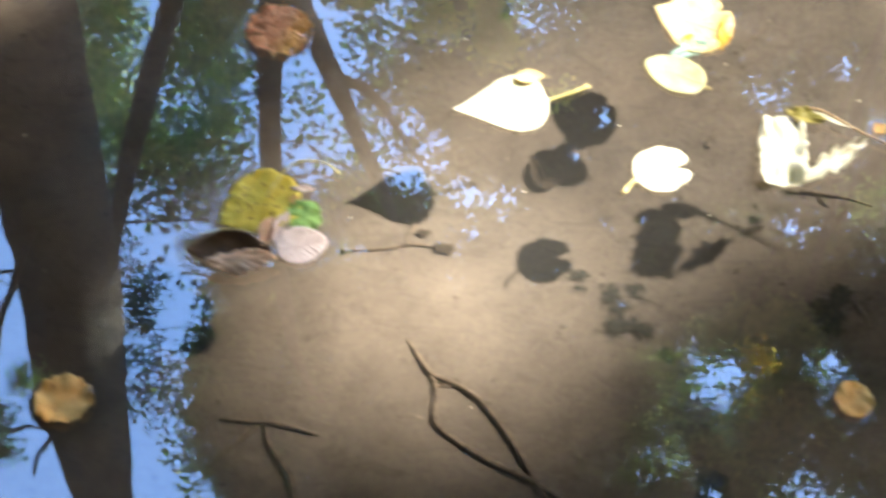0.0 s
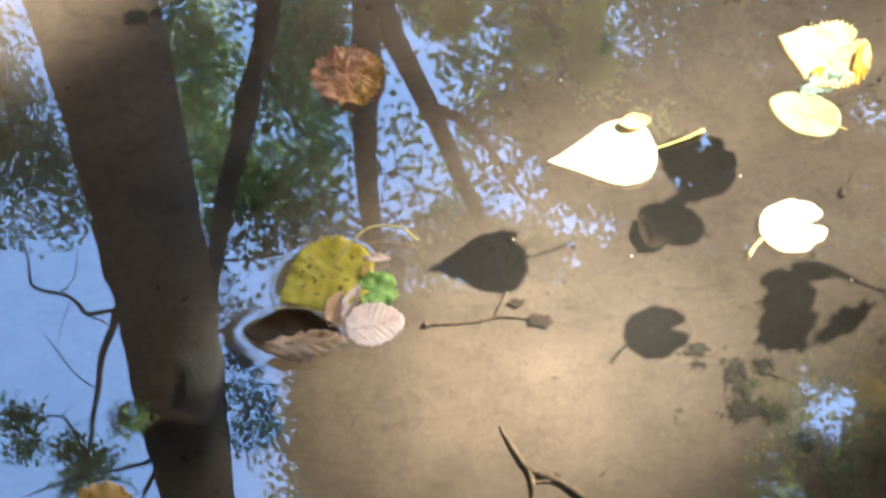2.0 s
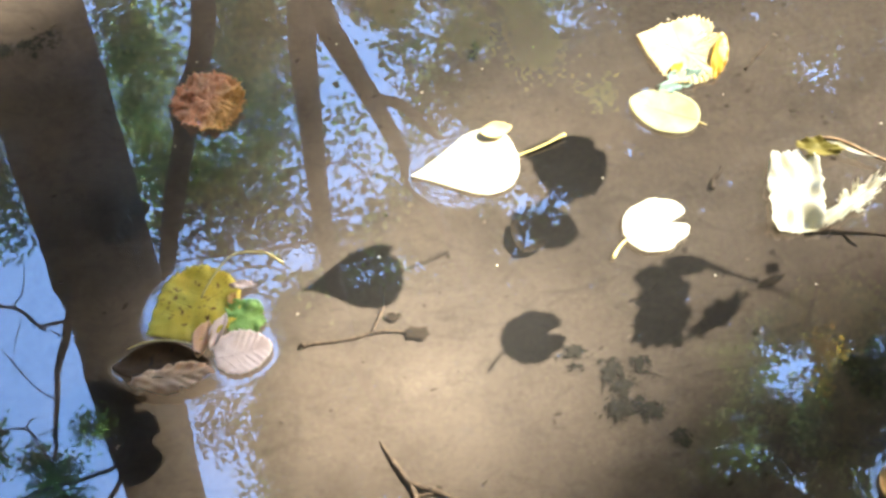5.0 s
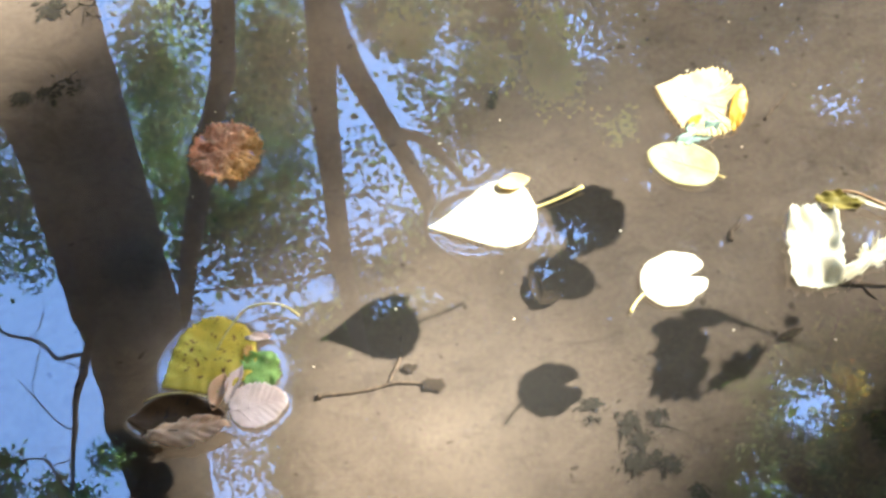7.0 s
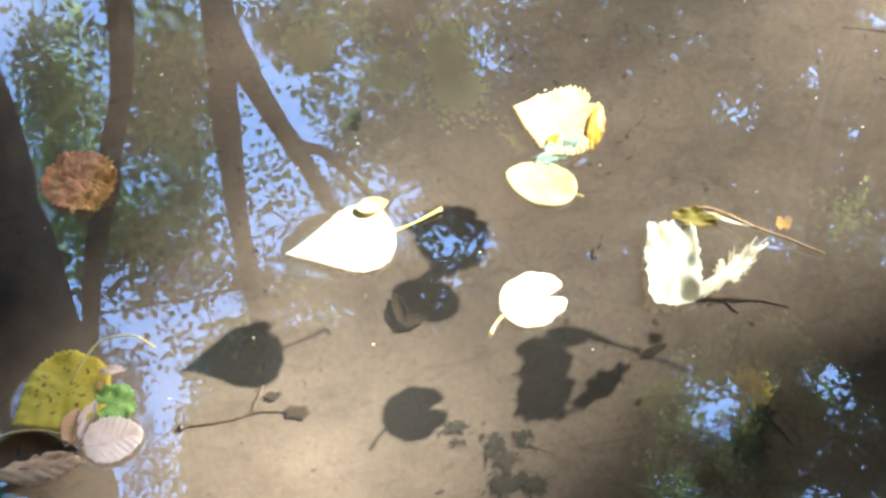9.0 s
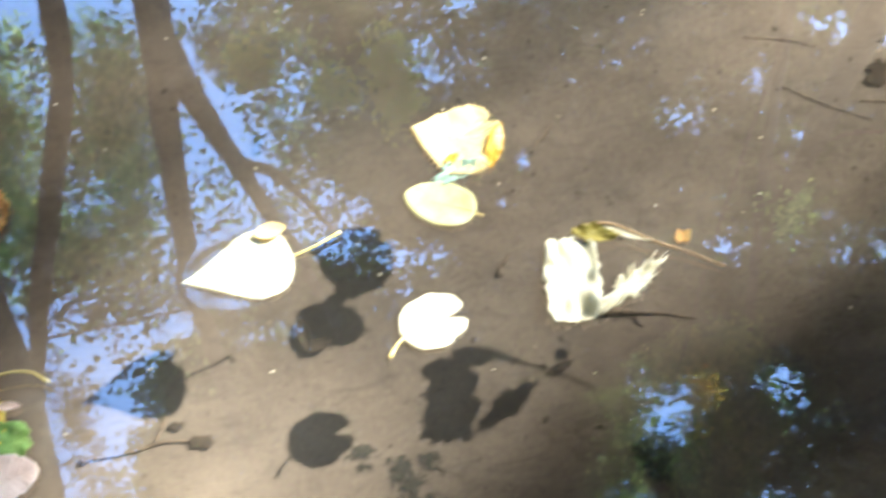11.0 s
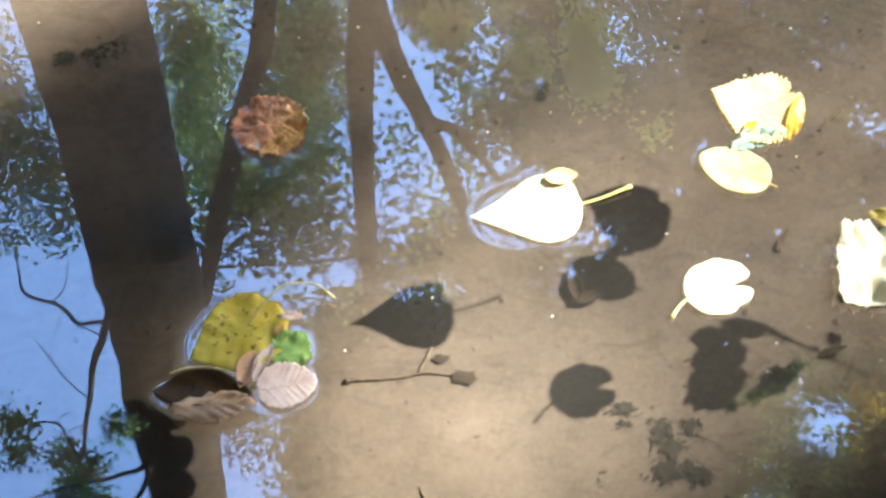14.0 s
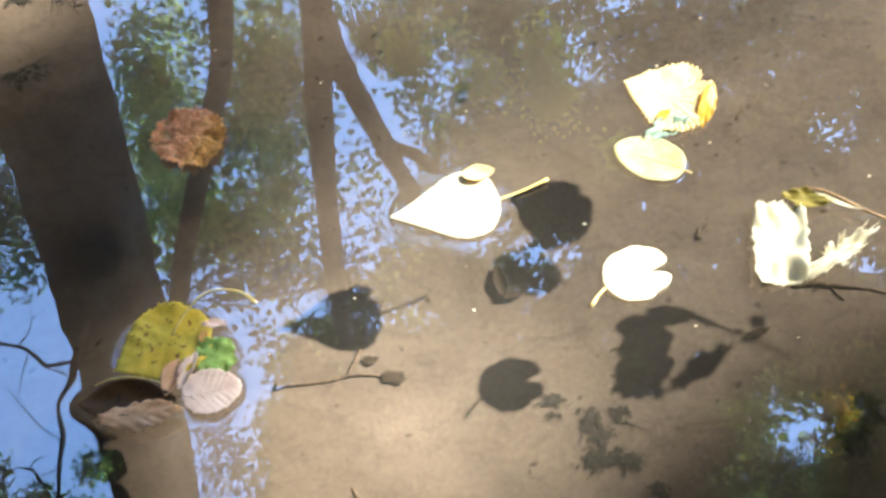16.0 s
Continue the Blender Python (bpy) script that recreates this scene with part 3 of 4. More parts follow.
    t.crown(0.105, DARK_GREEN, 41, (0.6, 10.36, 14.01, 2.21, 9.63, 14.31, 1.17, 9450), (2.71, 10.62, 14.83, 5.09, 9.95, 14.69, 1.6, 18900), (6.09, 10.35, 14.13, 8.41, 9.17, 13.82, 1.7, 16200), (4.74, 8.14, 14.57, 7.04, 7.22, 14.19, 1.0, 6075), (5.71, 5.6, 14.17, 7.04, 5.64, 13.65, 0.95, 4050), (2.08, 12.19, 13.88, 6.13, 11.39, 13.45, 1.1, 8775), (3.75, 7.86, 14.94, 4.74, 8.14, 14.57, 0.76, 3375), (5.45, 12.66, 14.05, 9.2, 11.31, 13.39, 1.5, 8100), (-0.4, 12.7, 13.6, 1.75, 12.68, 13.55, 0.85, 3375), (8.00, 10.76, 13.14, 9.12, 9.46, 13.37, 1.31, 6075))
    t.crown(0.105, DARK_GREEN, 241, (8.08, 8.89, 14.20, 8.43, 7.16, 14.83, 1.23, 6750), (5.69, 6.34, 15.08, 7.70, 5.33, 14.66, 0.96, 5400), (2.07, 7.00, 15.60, 3.01, 6.44, 15.68, 0.76, 2970), (6.46, 12.95, 13.54, 9.47, 11.83, 12.96, 0.92, 4725), (3.65, 8.22, 14.83, 5.61, 7.75, 14.54, 0.62, 3375), (2.36, 6.97, 15.55, 3.50, 7.22, 15.26, 0.76, 4050), (3.24, 4.94, 13.92, 4.08, 4.99, 13.70, 0.37, 675), (1.35, 4.82, 16.31, 4.56, 4.69, 15.81, 0.8, 8500), (-1.6, 4.67, 16.28, 0.9, 4.71, 16.38, 0.8, 8500), (-1.5, 5.2, 15.2, 1.2, 5.2, 15.2, 0.5, 5000), (1.2, 5.3, 15, 4.5, 5.2, 14.8, 0.5, 5500), (5.7, 6.95, 13.9, 7.5, 6.3, 13.9, 0.5, 2400), (2.3, 7.5, 13.9, 3.3, 7.0, 13.9, 0.36, 1000), (0.3, 6.6, 13.9, 1.1, 6.4, 13.9, 0.36, 900))
    t.crown(0.066, GREEN, 42, (3.85, 6.69, 13.25, 4.6, 6.66, 13.03, 0.38, 3200), (3.75, 5.8, 14.1, 4.7, 5.54, 14.00, 0.4, 3600), (4.15, 6.0, 13.45, 4.55, 5.91, 13.35, 0.46, 6500))
    t.crown(0.06, DARK_GREEN, 46, (3.15, 5.8, 13.4, 3.75, 5.62, 13.4, 0.27, 850), (3.4, 5.3, 13.4, 4.0, 5.2, 13.4, 0.25, 800), (3.25, 6.05, 13.4, 3.3, 6.45, 13.4, 0.17, 380), (4.85, 5.9, 13.4, 4.75, 5.2, 13.4, 0.3, 1000), (4.35, 6.5, 13.4, 4.5, 5.9, 13.4, 0.14, 320))
    t.crown(0.06, GREEN, 47, (3.2, 5.8, 13.2, 3.75, 5.62, 13.2, 0.25, 260), (3.4, 5.3, 13.2, 3.9, 5.2, 13.2, 0.25, 240), (3.5, 6.5, 13.2, 3.95, 6.75, 13.2, 0.14, 160), (4.1, 6.4, 13.2, 4.15, 5.9, 13.2, 0.09, 110))
    t.crown(0.055, AUTUMN, 43, (2.7, 4.25, 8.4, 2.78, 4.17, 8.41, 0.08, 190), (2.62, 4.03, 8.48, 2.66, 4.0, 8.5, 0.05, 50))
    t = Tree("young_tree", "young upright dark-stemmed tree with sparse leaves", BARK_DARK, (3.2, 7.0, 0.5, 0.08), (3.5, 7.0, 4, 0.07), (4.0, 7.0, 8.2, 0.055), (4.27, 7.0, 10.26, 0.05), (4.48, 7.0, 11.53, 0.05), (4.72, 7.0, 13.01, 0.05), (4.96, 7.0, 14.77, 0.045), (5.4, 7.0, 17.7, 0.02), join=False)
    t.limb((4.2, 7.0, 9.6, 0.02), (3.9, 6.2, 9.0, 0.014), (3.42, 5.24, 7.8, 0.006))
    t.limb((4.0, 7.0, 8.2, 0.02), (3.2, 5.6, 8.3, 0.012), (2.56, 4.3, 8.4, 0.005))
    t.crown(0.055, GREEN, 45, (3.25, 5.24, 7.8, 3.6, 5.24, 7.8, 0.18, 150), (2.4, 4.36, 8.4, 2.5, 4.3, 8.4, 0.16, 60), (2.1, 3.97, 8.62, 2.75, 3.8, 8.57, 0.22, 200))


def soft_step(v, lo, hi):
    s = np.clip((v - lo) / (hi - lo), 0, 1)
    return s * s * (3 - 2 * s)


def gaps(x, y):
    """How much sun the added, unseen crown lets through to the place (x, y) on the bed, 0 to 1: a thin crown with two
    gaps and three thick sprays, set to place light and shade.
    """
    t = 0.38 + 0.25 * soft_step(x, 0.42, 0.6) * soft_step(y, 0.84, 0.95) - 0.2 * soft_step(x, -0.34, -0.28) * (1 - soft_step(x, -0.16, -0.08)) * soft_step(y, 0.78, 0.86)
    thick = (1 - soft_step(x - 0.12 * (y - 0.55), -0.235, -0.13)) * (1 - soft_step(y, 0.85, 0.93))
    thick = np.maximum(thick, 0.97 * soft_step(x, 0.01, 0.1) * (1 - soft_step(y - 0.6 * np.minimum(x, 0.52), 0.325, 0.395)))
    thick = np.maximum(thick, 1 - soft_step(y, 0.34, 0.4))
    t = t * (1 - thick) + 0.006 * thick
    gap = 0.84 * (1 - soft_step(np.hypot((x + 0.04) / 0.16, (y - 0.49) / 0.14), 0.6, 1.15))
    gap = np.maximum(gap, 1 - soft_step(np.hypot((x + 0.5) / 0.2, (y - 1.07) / 0.14), 0.6, 1.15))
    gap = np.maximum(gap, 1 - soft_step(np.hypot((x + 0.64) / 0.17, (y - 0.88) / 0.12), 0.6, 1.2))
    gap = np.maximum(gap, 0.6 * (1 - soft_step(np.hypot(x - 0.08, y - 0.72), 0.05, 0.1)))
    return t * (1 - gap) + gap


def spray_leaves(x0, x1, y0, y1, size, seed, hole=None):
    """Leaves of the added thin crown, out of view eight metres up the sun's way over a stretch of the bed."""
    rng = np.random.default_rng(seed)
    area = 0.34 * size * size * 0.62
    most = int((x1 - x0) * (y1 - y0) * 3.0 / area)
    x, y = rng.uniform(x0, x1, most), rng.uniform(y0, y1, most)
    keep = rng.random(most) < -np.log(gaps(x, y) + 1e-3) / 3.0
    if hole:
        rag = np.array([noise.noise((a * 0.9, b * 0.9, 3.3)) + 0.6 * noise.noise((a * 2.7, b * 2.7, 8.1)) for a, b in zip(x, y)])
        edge = np.hypot((x - 1.1) / 4.2, (y - 0.7) / 3.0) + 0.3 * rag
        keep &= rng.random(most) > soft_step(edge, 0.72, 1.0)
        keep &= rng.random(most) < soft_step(x + 0.3 * rag, -1.75, -1.05)
        keep &= ~((x > hole[0]) & (x < hole[1]) & (y > hole[2]) & (y < hole[3]))
    x, y = x[keep], y[keep]
    n = len(x)
    s = 8.0 + rng.normal(size=n) * 0.3
    p = np.stack([x + SUN.x * s, y + SUN.y * s, -0.11 + SUN.z * s], 1)
    d = rng.normal(size=(n, 3)) + (0, 0, -0.4)
    d /= np.linalg.norm(d, axis=1, keepdims=True)
    w = np.cross(d, rng.normal(size=(n, 3)))
    w /= np.linalg.norm(w, axis=1, keepdims=True)
    ln = size * rng.uniform(0.75, 1.25, (n, 1))
    v = np.stack([p, p + d * ln * 0.4 + w * ln * 0.34, p + d * ln, p + d * ln * 0.4 - w * ln * 0.34], 1).reshape(-1, 3)
    k = np.arange(n) * 4
    f = np.concatenate([np.stack([k, k + 1, k + 2], 1), np.stack([k, k + 2, k + 3], 1)])
    return v, f


def build_shade_tree():
    """An added, unseen tree on the sunny side, its high thin crown shaped to dapple the water."""
    core = (-1.1, 1.4, 0.0, 1.5)
    v1, f1 = spray_leaves(*core, 0.045, 51)
    v2, f2 = spray_leaves(-1.7, 5.6, -2.6, 4.0, 0.07, 52, core)
    base = (8.4, 5.6)
    z = float(ground_z(np.array(base[0]), np.array(base[1])))
    t = thing("unseen_shade_tree", (*base, z), "unseen added tree whose thin high crown dapples the water", "tree", "trees on the bank")
    at = np.array((*base, z))
    v, f = np.concatenate([v1, v2]) - at, np.concatenate([f1, f2 + len(v1)])
    part("crown", (v.tolist(), f.tolist()), DARK_GREEN, t)
    smooth(part("trunk", tube([(0, 0, -0.15, 0.26), (-0.1, -0.3, 2.2, 0.18), (-1.0, -1.3, 4.2, 0.12), (-2.0, -2.2, 5.1, 0.07)], 12, 8, 0.03, 1), BARK_BROWN, t))
    for i, (x, y) in enumerate(((-1.6, 0.2), (1.7, 0.6), (1.8, 1.9), (-2.2, 2.2), (1.2, -0.8), (-2.0, -0.6))):
        end = Vector((x, y, -0.11)) + SUN * 8.1 - Vector(at)
        smooth(part("limb", tube([(-1.5, -1.75, 4.7, 0.05), ((end.x - 1.5) / 2, (end.y - 1.75) / 2 + 0.2, (end.z + 4.7) / 2 + 0.2, 0.03), (*end, 0.01)], 6, 6, 0.05, i), BARK_BROWN, t))


def build_wood_around():
    """Unseen trees and thickets added all round the stream, which close the wood above and behind and dim the sky's
    light.
    """
    for k in range(18):
        rng = np.random.default_rng(k)
        a = radians(20 * k)
        dx, dy = math.sin(a), math.cos(a)
        reach = rng.uniform(9.5, 12.0)
        x, y = dx * reach, dy * reach + 1.0
        ahead = k in (0, 1, 2, 3, 4, 16, 17)
        top = 5.5 if ahead else 14.0
        if k in (0, 1, 2, 16, 17):
            top = 9.5
        if ahead:
            x, y = dx * 13, dy * 13 + 1.0
        sx, sy = dy * 2.0, -dx * 2.0
        caps = [(x - sx, y - sy, 2.2, x + sx, y + sy, 2.6, 1.7, 1500), (x - sx, y - sy, 4.5, x + sx, y + sy, 4.2, 1.5, 1200)]
        if k in (0, 1, 2, 16, 17):
            caps += [(x - sx * 1.3, y - sy * 1.3, 6.8, x + sx * 1.3, y + sy * 1.3, 6.6, 1.7, 1800), (x - sx * 1.3, y - sy * 1.3, 9.0, x + sx * 1.3, y + sy * 1.3, 8.8, 1.4, 1500)]
        if k in (14, 15):
            caps += [(x - sx, y - sy, 7.5, x + sx, y + sy, 7.0, 2.0, 1900), (x - sx, y - sy, 10.5, x + sx, y + sy, 11, 1.8, 1900)]
        elif not ahead:
            caps += [(x - sx, y - sy, 7.5, x + sx, y + sy, 7.0, 2.0, 1900), (x - sx - dx * 2, y - sy - dy * 2, 10.5, x + sx - dx * 2, y + sy - dy * 2, 11, 2.0, 1900), (x - dx * 5, y - dy * 5, 13.5, x - dx * 2, y - dy * 2, 13, 2.0, 1700)]
        t = Tree("unseen_wood_tree", "unseen leafy tree added beyond the stream to block sky light" if ahead else "unseen tall leafy tree added around the stream to block sky light", BARK_BROWN, (x, y, 0.4, 0.24), (x + 0.3, y, top * 0.4, 0.18), (x - dx * 0.6, y - dy * 0.6, top * 0.75, 0.11), (x - dx * 1.5, y - dy * 1.5, top, 0.04), sides=10)
        t.crown(0.36, DARK_GREEN, 60 + k, *caps)
    caps = [(-5, -2.5, 14.5, 5, -2.5, 14.5, 1.8, 5500), (-5.5, 0.3, 15.5, 6, 0.0, 15.5, 1.6, 5500), (-6, 2.3, 15.5, 6, 2.3, 15.5, 1.4, 5500)]
    t = Tree("unseen_wood_tree", "unseen tall leafy tree added over the near bank to dim the sky", BARK_BROWN, (0.8, -4.5, 0.4, 0.3), (0.6, -4.4, 5, 0.24), (0.3, -3.6, 10, 0.16), (0.0, -2.0, 14, 0.06), sides=12)
    t.crown(0.3, DARK_GREEN, 90, *caps)

    caps = [(-8, -2, 11, -8, 6.5, 11, 1.9, 4500), (-7.5, -3, 13.8, -8.2, 6, 13.8, 1.5, 4000)]
    t = Tree("unseen_wood_tree", "unseen tall leafy tree added beside the stream to block sky light", BARK_BROWN, (-9.0, 2.0, 0.4, 0.3), (-8.8, 2.0, 5, 0.22), (-8.3, 2.0, 10, 0.15), (-7.8, 2.0, 13.5, 0.06), sides=12)
    t.crown(0.3, DARK_GREEN, 91, *caps)


build_trees()
build_shade_tree()
build_wood_around()


# ---- floating leaves ----
def profile(kind, u):
    u = min(max(u, 0.0), 1.0)
    if kind == "ovate":
        return 2.05 * u**0.45 * (1 - u) ** 0.6
    if kind == "heart":
        return float(np.interp(u, (0, 0.02, 0.06, 0.12, 0.22, 0.34, 0.46, 0.58, 0.7, 0.8, 0.88, 0.94, 1), (0, 0.36, 0.62, 0.83, 0.98, 0.99, 0.88, 0.69, 0.47, 0.29, 0.16, 0.08, 0)))
    if kind == "birch":
        return float(np.interp(u, (0, 0.03, 0.1, 0.2, 0.33, 0.45, 0.58, 0.7, 0.8, 0.88, 0.94, 1), (0, 0.3, 0.63, 0.86, 0.99, 1, 0.9, 0.71, 0.5, 0.3, 0.15, 0)))
    if kind == "elliptic":
        return math.sin(math.pi * u) ** 0.75
    return math.sqrt(max(0.0, 1 - (2 * u - 1) ** 2))


def lift(x, y, length, width, seed, curl, ruffle, roll, pleat, crinkle=0.0):
    """How high a blade rises at (x, y) by its cupping, ruffles, roll and pleats."""
    rr = math.hypot(x / length, y / width) * 2
    z = curl * width * rr * rr * 0.5 + ruffle * width * noise.noise((x / length * 5 + seed, y / width * 5, seed * 0.7)) * rr
    z += roll * width * (2 * y / width) ** 2
    if crinkle:
        z += crinkle * width * (noise.noise((x / length * 9 + seed, y / width * 9, 2.2)) + 0.6 * noise.noise((x / length * 21, y / width * 21 + seed, 5.1)))
    if pleat:
        z += pleat[1] * math.sin(2 * math.pi * pleat[0] * (x / length + 0.5 - 0.55 * abs(y) / width)) * min(1.0, rr * 1.5)
    return z


def blade_mesh(kind, length, width, seed, teeth=0, tooth=0.05, curl=0.1, ruffle=0.03, notches=(), rings=9, ragged=0.0, roll=0.0, pleat=None, crinkle=0.0, steps=49):
    """A leaf blade round its middle, tip towards +x: an outline with teeth, notches and torn edge, cupped and ruffled."""
    rng = np.random.default_rng(seed)
    line = []
    for side in (1, -1):
        us = np.linspace(0, 1, steps)[:-1] if side == 1 else np.linspace(1, 0, steps)[:-1]
        for u in us:
            u2 = 0.5 - 0.5 * math.cos(math.pi * u)
            w = profile(kind, u2) * width / 2 * side
            saw = (u2 * teeth) % 1.0 if teeth else 0
            line.append(np.array(((u2 - 0.5) * length, w * (1 + tooth * (saw - 0.5)))))
    wobble = rng.normal(size=len(line))
    verts, faces = [(0.0, 0.0, 0.0)], []
    n = len(line)
    for k in range(1, rings + 1):
        s = (k / rings) ** 0.8
        for i, p in enumerate(line):
            a = math.atan2(p[1], p[0])
            f = 1.0
            for at, wide, deep in notches:
                d = (a - math.radians(at) + math.pi) % (2 * math.pi) - math.pi
                f *= 1 - deep * math.exp(-((d / math.radians(wide)) ** 2))
            f *= 1 + ragged * wobble[i]
            x, y = p * s * f
            z = lift(x, y, length, width, seed, curl, ruffle, roll, pleat, crinkle)
            verts.append((x, y, z))
    for i in range(n):
        faces.append((0, 1 + i, 1 + (i + 1) % n))
    for k in range(rings - 1):
        for i in range(n):
            a, b = 1 + k * n + i, 1 + k * n + (i + 1) % n
            faces.append((a, a + n, b + n, b))
    return verts, faces


FLOATING = []
TORN_AT = (0.31, 0.611)


def fallen_leaf(label, at, tip, kind, length, width, material, seed, stalk=None, stalk_mat=None, veins=True, z=0.0015, name="fallen_leaf", group="leaves on the water", pull=1.0, **shape):
    """A leaf lying on the water at (x, y), its tip towards the bearing tip (degrees from +x). stalk: rows from the base outwards."""
    if z < 0.005 and z > 0:
        FLOATING.append((at[0], at[1], tip, length * 0.93, width * 0.9, -0.00016 * pull * min(1.0, length / 0.07)))
    t = new(name)
    t.empty_display_size = 0.01
    t.matrix_world = pose(at[0], at[1], z, 0, 0, tip)
    tagged(t, label, "leaf", group)
    blade = smooth(part("blade", blade_mesh(kind, length, width, seed, **shape), material, t))
    thick = blade.modifiers.new("thickness", "SOLIDIFY")
    thick.thickness, thick.offset = 0.0005, 0.0
    smat = stalk_mat or STALK
    if veins:
        up = lambda x, y, r: (x, y, lift(x, y, length, width, seed, shape.get("curl", 0.1), shape.get("ruffle", 0.03), shape.get("roll", 0.0), shape.get("pleat")) + 0.0003, r)  # noqa: E731
        ribs = [tube([up(length * k, 0.0, 0.0006 - 0.0005 * (k + 0.48)) for k in np.linspace(-0.48, 0.4, 9)], 5, 3)]
        for k in range(4):
            x = -length * 0.36 + k * length * 0.17
            w = profile(kind, 0.5 + x / length + 0.12) * width * 0.34
            for side in (1, -1):
                ribs.append(tube([up(x + w * 0.7 * q, side * w * q, 0.00035 - 0.00022 * q) for q in np.linspace(0, 1, 5)], 4, 2))
        smooth(part("midrib", joined(*ribs), material, t))
    if stalk:
        rows = [(-length * 0.5 + x, y, zz, r) for x, y, zz, r in stalk]
        smooth(part("stalk", tube(rows, 6, 5), smat, t))
    return t


def flap(leaf, name, at, turn, kind, length, width, material, seed, label="", **shape):
    """A piece of a leaf that is folded or torn away from its blade."""
    ob = smooth(part(name, blade_mesh(kind, length, width, seed, **shape), material, leaf, label))
    ob.matrix_local = pose(*at, 0, 0, turn)
    thick = ob.modifiers.new("thickness", "SOLIDIFY")
    thick.thickness, thick.offset = 0.0005, 0.0
    return ob


def torn_leaf():
    """A torn leaf: a pale ragged body, a lobe folded over, a frayed flap and a long stalk."""
    x, y = TORN_AT
    t = new("torn_leaf")
    t.empty_display_size = 0.01
    t.matrix_world = pose(x, y, 0.003)
    tagged(t, "torn curled cream leaf with folded olive lobe and long stalk", "leaf", "leaves on the water")
    FLOATING.append((x, y, 90, 0.075, 0.045, -0.00018))

    flap(t, "blade", (0, 0, 0.001), 84, "round", 0.08, 0.05, LEAF_CREAM, 5, ragged=0.035, curl=0.16, ruffle=0.2, notches=((30, 14, -0.2), (150, 14, -0.22), (-150, 14, -0.2), (-35, 12, -0.12), (-80, 8, 0.14), (100, 7, 0.12)))
    flap(t, "folded_lobe", (0.026, 0.04, 0.004), -12, "elliptic", 0.04, 0.02, LEAF_OLIVE, 25, "olive underside folded over", ragged=0.05, curl=0.4, ruffle=0.3)
    flap(t, "flap", (0.046, -0.012, 0.002), 36, "elliptic", 0.068, 0.021, LEAF_CREAM, 26, ragged=0.16, curl=0.2, ruffle=0.5, notches=((-140, 14, 0.3), (60, 8, 0.4)))
    flap(t, "upturned_edge", (0.054, 0.036, 0.006), -26, "elliptic", 0.04, 0.007, LEAF_CREAM, 27, ragged=0.08, curl=0.3, ruffle=0.3)
    smooth(part("stalk", tube([(0.02, 0.05, 0.006, 0.0009), (0.042, 0.046, 0.008, 0.0012), (0.075, 0.026, 0.006, 0.0013), (0.1, 0.014, 0.004, 0.0011), (0.13, -0.003, 0.002, 0.0009)], 6, 5), STALK_BROWN, t))


